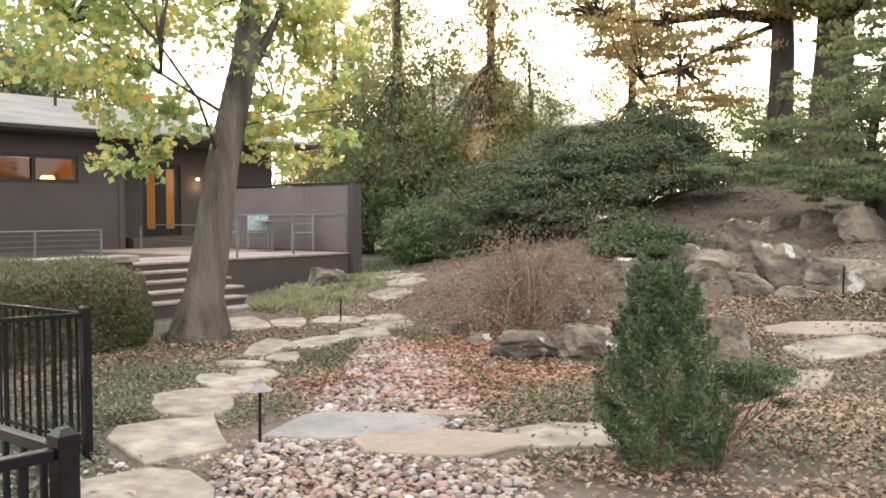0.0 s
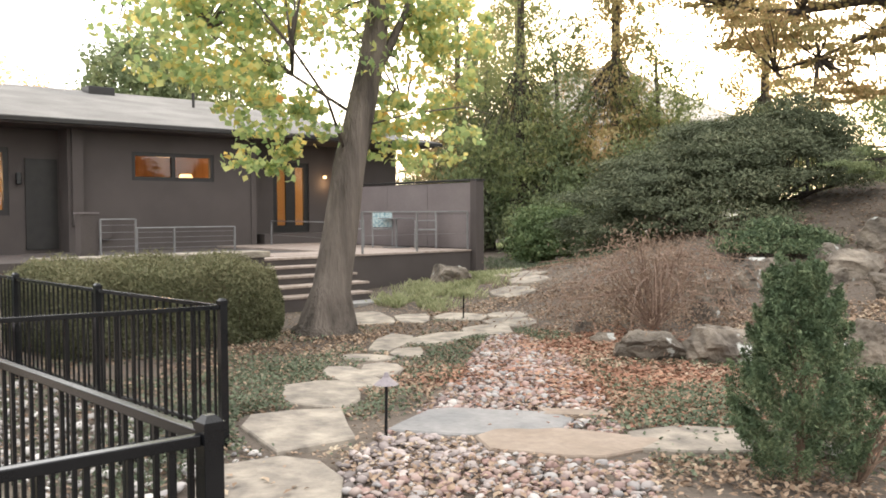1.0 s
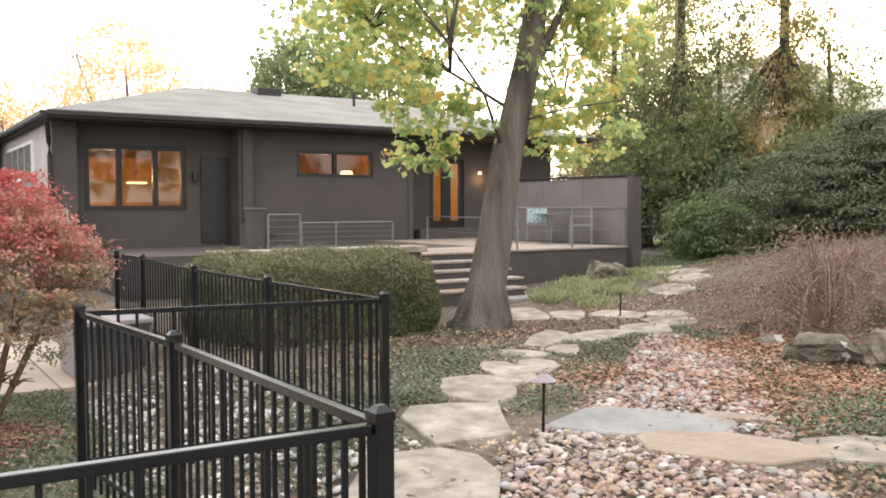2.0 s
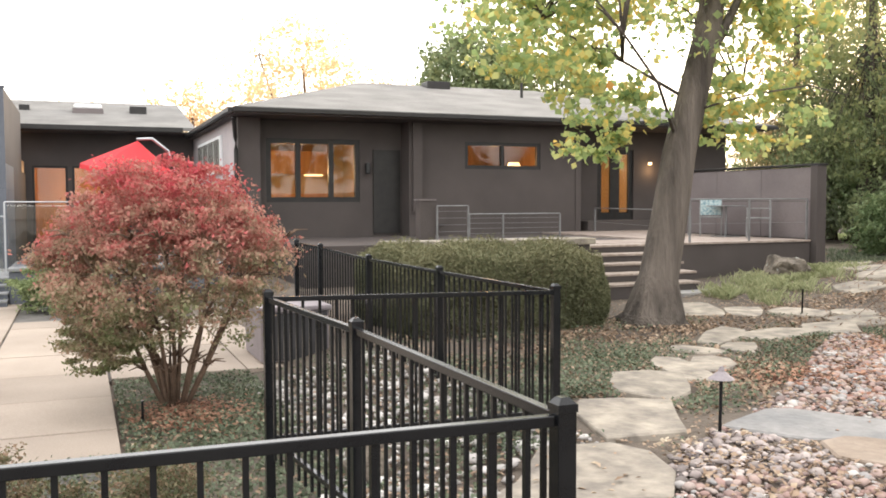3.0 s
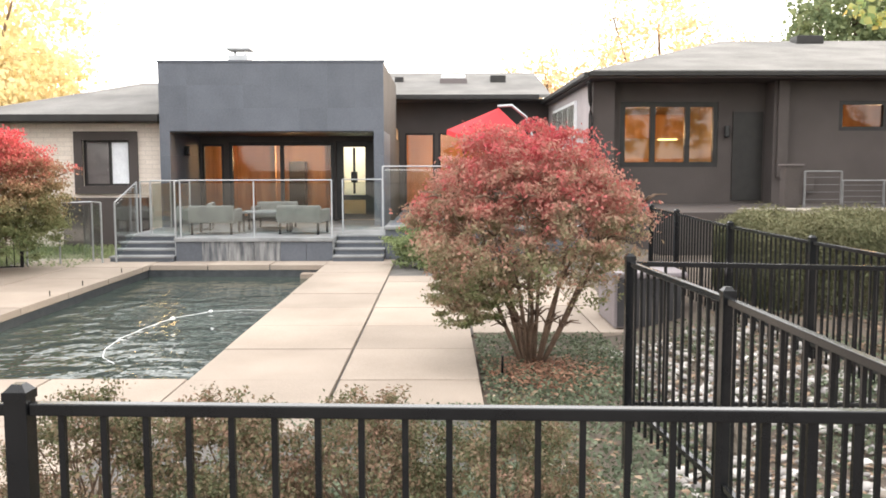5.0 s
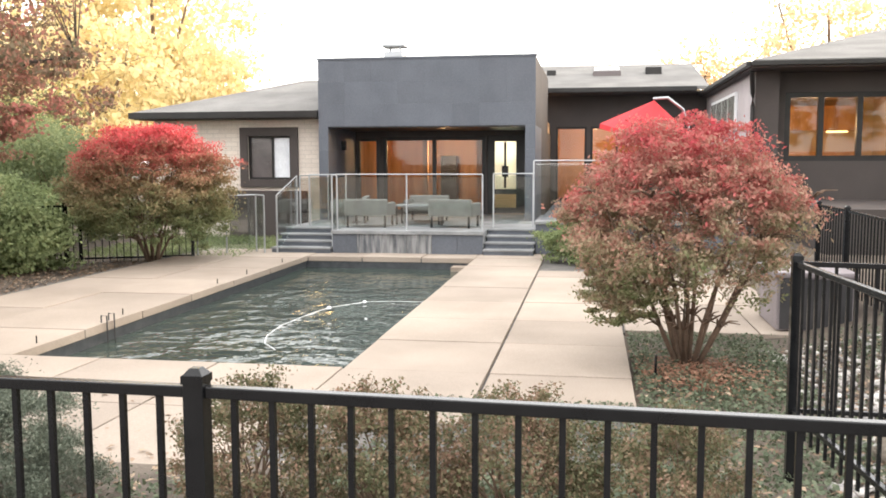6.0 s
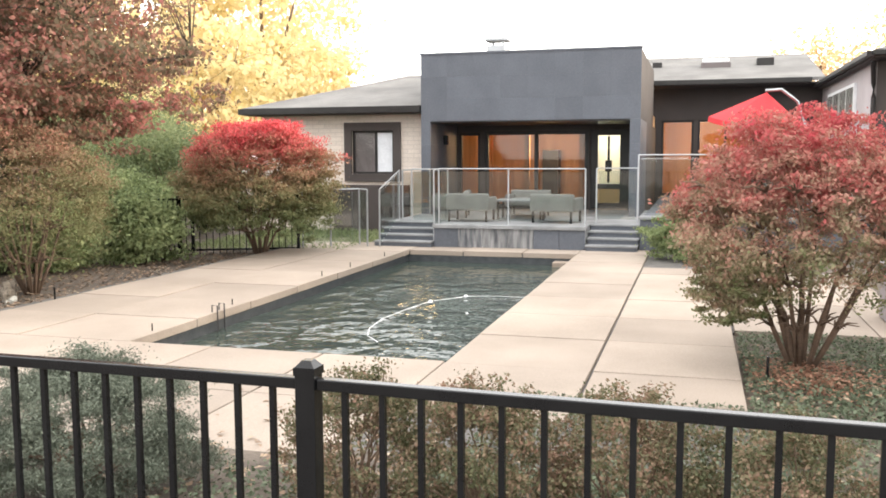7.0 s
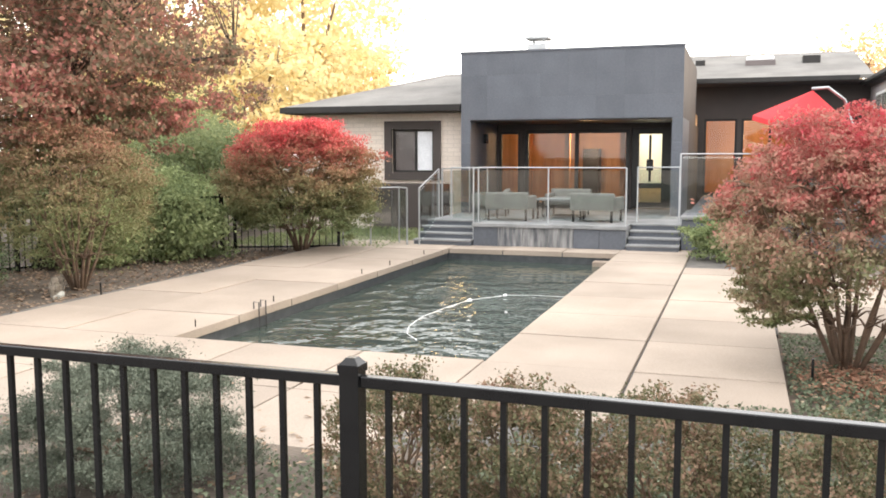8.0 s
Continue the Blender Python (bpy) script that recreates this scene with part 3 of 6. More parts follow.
def pool():
    t = thing("swimming_pool", (PX0 + PX1) / 2, (PY0 + PY1) / 2, 0, "long rectangular pool with dark water and pale coping", "pool", kind="structure")
    bm = boxes((PX0 - 0.2, PX0, PY0 - 0.2, PY1 + 0.2, -2.0, -0.03), (PX1, PX1 + 0.2, PY0 - 0.2, PY1 + 0.2, -2.0, -0.03),
               (PX0, PX1, PY0 - 0.2, PY0, -2.0, -0.03), (PX0, PX1, PY1, PY1 + 0.2, -2.0, -0.03), (PX0, PX1, PY0, PY1, -2.1, -1.9))
    part("basin", bm, M["pooltile"], t, "dark tiled basin")
    bm = bmesh.new()
    bmesh.ops.create_grid(bm, x_segments=2, y_segments=2, size=0.5, matrix=Matrix.LocRotScale(((PX0 + PX1) / 2, (PY0 + PY1) / 2, -0.21), None, (PX1 - PX0, PY1 - PY0, 1)))
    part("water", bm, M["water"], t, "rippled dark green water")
    for x in (-8.7, -10.3, -12.9, -14.0, -15.6):
        part("anchor_post", tube(bmesh.new(), [(x, PY0 - 0.06, 0), (x, PY0 - 0.06, 0.075)], 0.007, 0.007, 6), M["blackmetal"], t, "short metal anchor stub")
    for y in (PY0 + 0.02, PY0 + 0.17):
        part("ladder_rail", tube(bmesh.new(), [(-9.95 + (y - PY0), PY0 - 0.02, 0), (-9.95 + (y - PY0), PY0 - 0.02, 0.085), (-9.95 + (y - PY0), PY0 + 0.045, 0.085), (-9.95 + (y - PY0), PY0 + 0.05, -0.35)], 0.008, 0.008, 6), M["charcoal"], t)
    part("return_ledge", boxes((PX0, PX0 + 0.3, -2.02, PY1, -0.5, -0.13), bevel=0.01), M["flagtan"], t, "brown ledge in the far corner of the basin")
    # floating cleaner hose
    h = thing("cleaner_hose", -11.0, -2.9, -0.21, "white floating cleaner hose on the pool water", "hose")
    ctrl = [(-9.72, -2.80), (-10.0, -3.02), (-10.40, -3.15), (-11.0, -3.21), (-11.73, -3.14), (-12.38, -3.02), (-12.92, -2.67), (-13.04, -2.25), (-13.02, -1.66)]
    pts = []
    for i in range(len(ctrl) - 1):
        for f in (0, 0.33, 0.66):
            pts.append((ctrl[i][0] * (1 - f) + ctrl[i + 1][0] * f, ctrl[i][1] * (1 - f) + ctrl[i + 1][1] * f, -0.212))
    part("tube", tube(bmesh.new(), pts, 0.005, 0.005, 6), M["whiteplastic"], h, smooth=True)
    for i in (15, 18):
        p = pts[i]
        bm = bmesh.new()
        bmesh.ops.create_uvsphere(bm, u_segments=10, v_segments=6, radius=0.028, matrix=Matrix.LocRotScale(p, None, (1.4, 1, 0.8)))
        part("float", bm, M["whiteplastic"], h, smooth=True)


pool()


def deck_slabs():
    t = thing("pool_deck", -9, 0, 0, "warm beige concrete slabs round the pool", "deck", kind="structure")
    part("bed", boxes((-18.3, -5.3, -7.4, PY0 - 0.3, -0.2, -0.03), (-18.3, -5.3, PY1 + 0.3, 0.74, -0.2, -0.03), (-18.3, PX0 - 0.3, PY0 - 0.3, PY1 + 0.3, -0.2, -0.03), (PX1 + 0.3, -5.3, PY0 - 0.3, PY1 + 0.3, -0.2, -0.03),
                      (-15.2, -10.25, 0.75, 3.2, -0.2, -0.03)), M["joint"], t, "dark joint filler between slabs")
    g = 0.009
    def slab(x0, x1, y0, y1):
        part("concrete_slab", boxes((x0 + g, x1 - g, y0 + g, y1 - g, -0.09, 0.004 + 0.003 * math.sin(x0 * 7 + y0 * 3)), bevel=0.008), M["concrete"], t)
    edge = 0.03
    cross = [-17.95, PX0 - 0.05, -15.6, -14.35, -13.1, -11.88, -10.62, -9.38, PX1 + edge, -6.7]
    for a, b in zip(cross, cross[1:]):
        slab(a, b, PY1 - edge, -0.40)
        if a > -15.7:
            slab(max(a, -15.1), b if b < -7 else -7.3, -0.392, 0.76)
    for a, b in zip([-14.9, -13.4, -12.0], [-13.4, -12.0, -10.2]):
        slab(a, b, 0.77, 2.1)
        slab(a, b, 2.1, 3.2)
    for a, b in zip([PX1 - edge, -6.85], [-6.85, -5.55]):
        for c, d in zip([-6.9, -5.05, -3.85, -2.75], [-5.05, -3.85, -2.75, PY1 - edge]):
            slab(a, b, c, d)
    for a, b in zip([-17.9, -16.4, -14.8, -13.3, -11.9, -10.6, -9.4], [-16.4, -14.8, -13.3, -11.9, -10.6, -9.4, PX1 - edge]):
        slab(a, b, PY0 - 1.25, PY0 + edge)
        slab(a, b, PY0 - 2.4, PY0 - 1.25)
    for a, b in zip([PY0 + edge, -3.7, -2.6], [-3.7, -2.6, PY1 - edge]):
        slab(-17.95, PX0 + edge, a, b)


deck_slabs()

# ---- house ----
house = thing("house", -23, 2, 0, "low modern house with slate entry and dark taupe walls", "house")


def pierced(x0, x1, ys, zs, solid):
    """One connected slab facing +x from the cells of a grid that are solid."""
    bm = bmesh.new()
    for i in range(len(ys) - 1):
        for j in range(len(zs) - 1):
            if solid((ys[i] + ys[i + 1]) / 2, (zs[j] + zs[j + 1]) / 2):
                box(bm, x0, x1, ys[i], ys[i + 1], zs[j], zs[j + 1])
    bmesh.ops.remove_doubles(bm, verts=bm.verts, dist=0.0004)
    bm.verts.index_update()
    seen = {}
    for f in bm.faces:
        seen.setdefault(frozenset(v.index for v in f.verts), []).append(f)
    bmesh.ops.delete(bm, geom=[f for fs in seen.values() if len(fs) > 1 for f in fs], context="FACES_ONLY")
    return bm


def window(x, y0, y1, z0, z1, cuts=(), depth=0.10, bar=0.06, label="dark framed window", glass="window"):
    """A framed window in a wall that faces +x, with its panes."""
    edges = [y0 + bar / 2, *cuts, y1 - bar / 2]
    ys = sorted(v for e in edges for v in (e - bar / 2, e + bar / 2))
    inside = lambda y, z: z0 + bar < z < z1 - bar and all(abs(y - e) > bar / 2 for e in edges)
    bm = pierced(x - depth, x, ys, [z0, z0 + bar, z1 - bar, z1], lambda y, z: not inside(y, z))
    w = part("window", bm, M["darkframe"], house, label)
    for a, b in zip(edges, edges[1:]):
        p = part("pane", boxes((x - depth * 0.6, x - depth * 0.6 + 0.012, a + bar / 2 + 0.002, b - bar / 2 - 0.002, z0 + bar + 0.002, z1 - bar - 0.002)), M[glass], w)
        p.visible_shadow = False
    return w


def wall_x(x0, x1, y0, y1, z0, z1, holes, material, label=""):
    """A wall that faces +x, with openings (y0, y1, z0, z1) side by side."""
    ys = sorted({y0, y1, *(v for q in holes for v in q[:2])})
    zs = sorted({z0, z1, *(v for q in holes for v in q[2:])})
    bm = pierced(x0, x1, ys, zs, lambda y, z: not any(a < y < b and c < z < d for a, b, c, d in holes))
    part("wall", bm, M[material], house, label)


def room(x0, x1, y0, y1, z0, z1, material="wood", label="warm lit room behind glass"):
    t = 0.08
    part("room", boxes((x0 - t, x0, y0 - t, y1 + t, z0 - t, z1 + t), (x0, x1, y0 - t, y0, z0, z1), (x0, x1, y1, y1 + t, z0, z1), (x0, x1, y0 - t, y1 + t, z0 - t, z0), (x0, x1, y0 - t, y1 + t, z1, z1 + t)), M[material], house, label)


def entry_block():
    X, Y0, Y1, TOP, SOF, FL = -20.43, -5.64, -0.79, 3.98, 2.51, 0.43
    part("parapet", boxes((-25.9, X - 0.03, Y0 + 0.03, Y1 - 0.03, SOF + 0.02, TOP - 0.02)), M["darkframe"], house)
    n, m = 8, 3
    for i in range(n):
        for j in range(m):
            a, b = Y0 + (Y1 - Y0) * i / n, Y0 + (Y1 - Y0) * (i + 1) / n
            c, d = SOF + (TOP - SOF) * j / m, SOF + (TOP - SOF) * (j + 1) / m
            part("slate_tile", boxes((X - 0.03, X, a + 0.0006, b - 0.0006, c + 0.0006, d - 0.0006)), M["slate"], house)
    part("coping_cap", boxes((-25.9, X + 0.02, Y0 - 0.02, Y0 + 0.12, TOP, TOP + 0.04), (X - 0.12, X + 0.02, Y0 + 0.12, Y1 + 0.02, TOP, TOP + 0.04)), M["slate"], house, "slate coping on the parapet")
    for side in (Y0, Y1 - 0.22):
        for i in range(4):
            z0, z1 = FL + (SOF - FL) * i / 4, FL + (SOF - FL) * (i + 1) / 4
            part("slate_pier", boxes((-22.8, X, side, side + 0.22, z0 + 0.0015, z1 - 0.0015)), M["slate"], house)
    # the side at Y1 takes the darker taupe, the other one slate
    for y in (Y0, Y1 - 0.03):
        part("slate_side", boxes((-25.9, X - 0.031, y, y + 0.029, SOF, TOP - 0.001)), M["slate" if y == Y0 else "taupe"], house)
    for y in (Y0, Y1 - 0.03):
        part("slate_side", boxes((-27.7, -22.801, y, y + 0.029, 0.3, SOF - 0.001)), M["slate" if y == Y0 else "taupe"], house)
    part("ceiling_panel", boxes((-22.8, X - 0.04, Y0 + 0.22, Y1 - 0.22, SOF - 0.03, SOF + 0.018)), M["darkframe"], house, "dark porch ceiling")
    # glazed back wall of the porch
    G0 = -22.8
    wall_x(G0 - 0.15, G0, Y0 + 0.2, Y1 - 0.2, FL, SOF - 0.03, [(-5.38, -4.84, FL + 0.02, 2.30), (-4.72, -2.15, FL + 0.02, 2.34), (-2.10, -1.20, FL + 0.001, 2.36)], "taupe")
    window(G0 - 0.03, -5.38, -4.84, FL + 0.02, 2.30)
    window(G0 - 0.03, -4.72, -2.15, FL + 0.02, 2.34, cuts=(-3.43,), bar=0.09)
    d = part("door", boxes((G0 - 0.1, G0 - 0.05, -2.10, -1.20, FL + 0.02, FL + 0.16), (G0 - 0.1, G0 - 0.05, -2.10, -1.93, FL + 0.16, 2.36), (G0 - 0.1, G0 - 0.05, -1.40, -1.20, FL + 0.16, 2.36),
                           (G0 - 0.1, G0 - 0.05, -1.93, -1.40, 2.22, 2.36), (G0 - 0.1, G0 - 0.05, -1.93, -1.40, 0.93, 1.05)), M["darkframe"], house, "dark front door with frosted glass")
    part("frosted_pane", boxes((G0 - 0.085, G0 - 0.07, -1.93, -1.40, 1.05, 2.22)), M["frost"], d, "pale frosted glass")
    part("lower_pane", boxes((G0 - 0.085, G0 - 0.07, -1.93, -1.40, FL + 0.16, 0.93)), M["window"], d)
    part("handle", boxes((G0 - 0.05, G0 - 0.01, -1.70, -1.64, 1.08, 2.2), (G0 - 0.05, G0 + 0.0, -1.75, -1.59, 1.35, 1.62), bevel=0.02), M["blackmetal"], d, "tall black pull handle")
    part("porch_light", boxes((-21.6, -21.5, Y0 + 0.22, Y0 + 0.32, 2.0, 2.22), bevel=0.01), M["blackmetal"], house)
    room(-27.6, G0 - 0.16, -5.6, -0.9, FL, 2.75)
    # added box, unseen: its walls keep the orange lamp off the frosted pane
    room(-24.0, G0 - 0.16, -2.12, -1.18, FL, 2.45, "cream", "closed cream box added behind the front door to hold its backlight")
    # things inside
    for y in (-4.2, -2.7):
        part("inner_post", boxes((-25.5, -25.35, y, y + 0.14, FL, 2.72)), M["wood"], house)
    part("inner_fireplace", boxes((-27.4, -26.9, -3.95, -3.5, FL, 1.9)), M["darkframe"], house)


entry_block()


def left_wing():
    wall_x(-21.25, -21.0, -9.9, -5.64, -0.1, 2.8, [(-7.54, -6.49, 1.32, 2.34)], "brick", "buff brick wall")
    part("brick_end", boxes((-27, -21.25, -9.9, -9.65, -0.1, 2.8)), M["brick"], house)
    part("window_surround", boxes((-20.999, -20.93, -7.72, -7.54, 1.14, 2.53), (-20.999, -20.93, -6.49, -6.31, 1.14, 2.53), (-20.999, -20.93, -7.54, -6.49, 2.34, 2.53), (-20.999, -20.93, -7.54, -6.49, 1.14, 1.32)), M["taupe"], house, "broad dark surround of the window")
    w = window(-21.03, -7.54, -6.49, 1.32, 2.34, cuts=(-6.95,), bar=0.05)
    part("blind", boxes((-21.085, -21.07, -6.92, -6.50, 1.33, 2.33)), M["blind"], w, "white roller blind")
    part("curtain", boxes((-21.10, -21.09, -7.52, -6.98, 1.33, 2.33)), M["tub"], w)
    part("lower_panel", boxes((-20.998, -20.9, -8.0, -6.1, -0.1, 1.06)), M["taupe"], house, "dark panel below the window")
    E, Z = -20.45, 2.88
    A, B, C, D, R1, R2 = (E, -10.15, Z), (E, -5.66, Z), (-28.6, -5.66, Z), (-28.6, -10.15, Z), (-24.5, -7.3, 3.92), (-24.5, -5.66, 3.92)
    part("roof", prism(bmesh.new(), [A, B, R2, R1], 0.10), M["shingle"], house, "low grey shingle roof")
    part("roof", prism(bmesh.new(), [D, A, R1], 0.10), M["shingle"], house)
    part("roof", prism(bmesh.new(), [C, D, R1, R2], 0.10), M["shingle"], house)
    part("gutter", boxes((E - 0.02, E + 0.08, -10.2, -5.66, Z - 0.15, Z - 0.01), (-28.5, E - 0.02, -10.23, -10.13, Z - 0.15, Z - 0.01)), M["darkframe"], house, "dark gutter")
    part("soffit", boxes((-21.0, E - 0.02, -10.1, -5.66, Z - 0.17, Z - 0.13)), M["taupe"], house)


left_wing()


def main_range():
    X = -27.8
    wall_x(X - 0.25, X, -1.6, 3.66, 0.3, 3.7, [(-0.64, 0.26, 0.58, 2.74), (0.38, 1.9, 0.58, 2.74)], "taupe")
    window(X - 0.05, -0.64, 0.26, 0.58, 2.74, label="tall glazed terrace door")
    window(X - 0.05, 0.38, 1.9, 0.58, 2.74, cuts=(1.14,), label="tall glazed terrace door")
    room(-32.0, X - 0.26, -1.5, 3.2, 0.5, 3.0)
    E, Z, R, RZ = -26.8, 3.80, -31.5, 4.90
    part("roof", prism(bmesh.new(), [(E, -1.6, Z), (E, 3.6, Z), (R, 3.6, RZ), (R, -1.6, RZ)], 0.1), M["shingle"], house)
    part("roof", prism(bmesh.new(), [(R, -5.6, RZ), (R, 3.6, RZ), (-36.5, 3.6, 3.8), (-36.5, -5.6, 3.8)], 0.1), M["shingle"], house)
    part("gutter", boxes((E - 0.02, E + 0.08, -1.6, 3.26, Z - 0.13, Z - 0.01)), M["darkframe"], house)
    part("soffit", boxes((X, E - 0.02, -1.6, 3.6, Z - 0.16, Z - 0.12)), M["taupe"], house)
    sl = lambda x: Z + (E - x) * (RZ - Z) / (E - R)
    s = part("skylight", boxes((-29.9, -29.0, 0.42, 1.26, sl(-29.4) - 0.15, sl(-29.4) + 0.06), bevel=0.02), M["taupe2"], house, "flat roof skylight with a white dome")
    part("skylight_dome", boxes((-29.85, -29.05, 0.46, 1.22, sl(-29.4) + 0.061, sl(-29.4) + 0.19), bevel=0.05), M["whiteplastic"], s)
    part("roof_vent", boxes((-29.6, -29.2, 2.0, 2.48, sl(-29.4) - 0.08, sl(-29.4) + 0.18), bevel=0.02), M["darkframe"], house)
    part("roof_vent", boxes((-29.6, -29.3, -1.0, -0.72, sl(-29.4) - 0.08, sl(-29.4) + 0.14), bevel=0.02), M["darkframe"], house)
    c = part("chimney", boxes((-23.4, -22.9, -4.70, -4.22, 3.9, 4.45), bevel=0.02), M["steel"], house, "metal chimney flue on the flat roof")
    part("chimney_cap", boxes((-23.45, -22.85, -4.75, -4.17, 4.57, 4.62), (-23.35, -23.3, -4.65, -4.6, 4.45, 4.57), (-23.0, -22.95, -4.32, -4.27, 4.45, 4.57)), M["steel"], c)


main_range()


def right_wing():
    W, FL, EZ = -20.0, 1.0, 3.62
    # pale side wall facing the terrace, with its window
    part("wall", boxes((-28.2, -20.31, 3.66, 3.86, 0.2, EZ - 0.1)), M["pale"], house, "pale grey side wall")
    part("side_window", boxes((-26.3, -22.2, 3.60, 3.657, 2.42, 3.28)), M["whiteplastic"], house, "side window with white frames")
    for i in range(4):
        part("side_pane", boxes((-26.22 + 1.01 * i, -25.33 + 1.01 * i, 3.585, 3.599, 2.50, 3.20)), M["window"], house)
    part("corner_pier", boxes((-20.3, W, 3.66, 4.12, 0.2, EZ - 0.1)), M["taupe"], house)
    part("downpipe", tube(bmesh.new(), [(-19.55, 3.50, EZ - 0.15), (-19.75, 3.56, EZ - 0.55), (-19.93, 3.6, EZ - 0.8), (-19.93, 3.6, 0.3)], 0.045, 0.045, 8), M["darkframe"], house, "dark downpipe at the corner")
    # recessed porch wall with the three-part window
    wall_x(-20.65, -20.4, 4.12, 7.6, 0.2, EZ - 0.1, [(4.32, 6.44, 1.72, 3.12)], "taupe")
    window(-20.42, 4.32, 6.44, 1.72, 3.12, cuts=(5.03, 5.78), bar=0.11, label="three-part window with thick dark frames")
    part("pier", boxes((-20.4, -19.9, 7.45, 7.8, 0.2, EZ - 0.1)), M["taupe"], house)
    part("pilaster", boxes((-19.9, -19.82, 7.52, 7.74, 1.5, EZ - 0.1)), M["taupe"], house)
    part("side_door", boxes((-20.4, -20.36, 6.75, 7.40, 1.0, 2.9)), M["darkframe"], house, "dark side door in the recess")
    part("wall_lantern", boxes((-20.36, -20.24, 6.55, 6.65, 2.35, 2.6), bevel=0.02), M["blackmetal"], house)
    # long front wall with the high window
    wall_x(-20.25, W, 7.8, 11.95, 0.2, EZ - 0.1, [(8.87, 10.86, 2.48, 3.11)], "taupe")
    window(W - 0.02, 8.87, 10.86, 2.48, 3.11, cuts=(9.86,), bar=0.085, label="high two-part window with dark frame")
    part("corner_board", boxes((W, W + 0.03, 11.83, 11.97, 0.9, EZ - 0.1)), M["taupe"], house)
    part("meter_box", boxes((W, W + 0.1, 7.9, 8.35, 1.2, 1.55), bevel=0.01), M["taupe"], house)
    # french doors in the recess by the deck
    B = -20.7
    part("recess_side", boxes((B, -20.25, 11.80, 11.95, 0.9, EZ - 0.1)), M["taupe"], house)
    wall_x(B - 0.2, B, 11.95, 17.0, 0.2, EZ - 0.1, [(12.90, 14.0, 1.24, 3.05)], "taupe")
    for a, b in ((12.90, 13.45), (13.45, 14.0)):
        d = part("door", boxes((B - 0.1, B - 0.04, a, a + 0.14, 1.24, 3.05), (B - 0.1, B - 0.04, b - 0.14, b, 1.24, 3.05), (B - 0.1, B - 0.04, a + 0.14, b - 0.14, 1.24, 1.42), (B - 0.1, B - 0.04, a + 0.14, b - 0.14, 2.93, 3.05)), M["darkframe"], house, "dark french door leaf with tall glass")
        p = part("pane", boxes((B - 0.08, B - 0.07, a + 0.142, b - 0.142, 1.422, 2.928)), M["window"], d)
        p.visible_shadow = False
    s = part("wall_lamp", boxes((B, B + 0.08, 14.455, 14.515, 2.66, 2.73), bevel=0.01), M["lamp"], house, "small lit wall lamp")
    room(-25.5, -20.66, 4.0, 7.5, 1.0, 3.3, "cream")
    room(-24.0, -20.26, 7.75, 11.7, 1.0, 3.4, "wood")
    room(-25.0, B - 0.21, 12.1, 15.0, 1.2, 3.3, "cream")
    part("inner_counter", boxes((-25.2, -24.7, 4.9, 6.9, 1.0, 1.95), (-25.2, -24.85, 4.9, 6.9, 2.48, 3.1), bevel=0.01), M["wood"], house, "kitchen counter with wall cupboards")
    part("inner_lamp", boxes((-25.0, -24.88, 6.25, 6.75, 2.43, 2.47), bevel=0.01), M["lamp"], house, "lit strip under the cupboards")
    bm = bmesh.new()
    bmesh.ops.create_cone(bm, cap_ends=True, segments=20, radius1=0.20, radius2=0.13, depth=0.16, matrix=Matrix.Translation((-21.2, 10.75, 2.62)))
    tube(bm, [(-21.2, 10.75, 1.0), (-21.2, 10.75, 2.56)], 0.02, 0.02, 8)
    part("inner_lamp", bm, M["lamp"], house, "glowing lamp shade behind the high window")
    # hip roof
    E = -19.35
    Z = EZ + 0.06
    A, B2, C, D = (E, 3.50, Z), (E, 17.5, Z), (-31.2, 17.5, Z), (-31.2, 3.40, Z)
    R1, R2 = (-25.2, 7.9, 5.07), (-25.2, 13.5, 5.07)
    for q in ([A, B2, R2, R1], [B2, C, R2], [C, D, R1, R2], [D, A, R1]):
        part("roof", prism(bmesh.new(), q, 0.10), M["shingle"], house, "grey shingle hip roof")
    part("gutter", boxes((E - 0.02, E + 0.09, 3.46, 17.5, Z - 0.11, Z - 0.03), (-27.4, E - 0.02, 3.36, 3.46, Z - 0.11, Z - 0.03)), M["darkframe"], house)
    part("soffit", boxes((-20.7, E - 0.02, 3.48, 17.3, Z - 0.15, Z - 0.11), (-27.4, -20.7, 3.48, 3.655, Z - 0.15, Z - 0.11)), M["taupe"], house)
    part("roof_vent", boxes((-25.0, -24.5, 9.7, 10.4, 4.9, 5.12), bevel=0.02), M["darkframe"], house)
    part("vent_pipe", tube(bmesh.new(), [(-23.2, 12.0, 4.5), (-23.2, 12.0, 5.0)], 0.04, 0.04, 8), M["darkframe"], house)


right_wing()

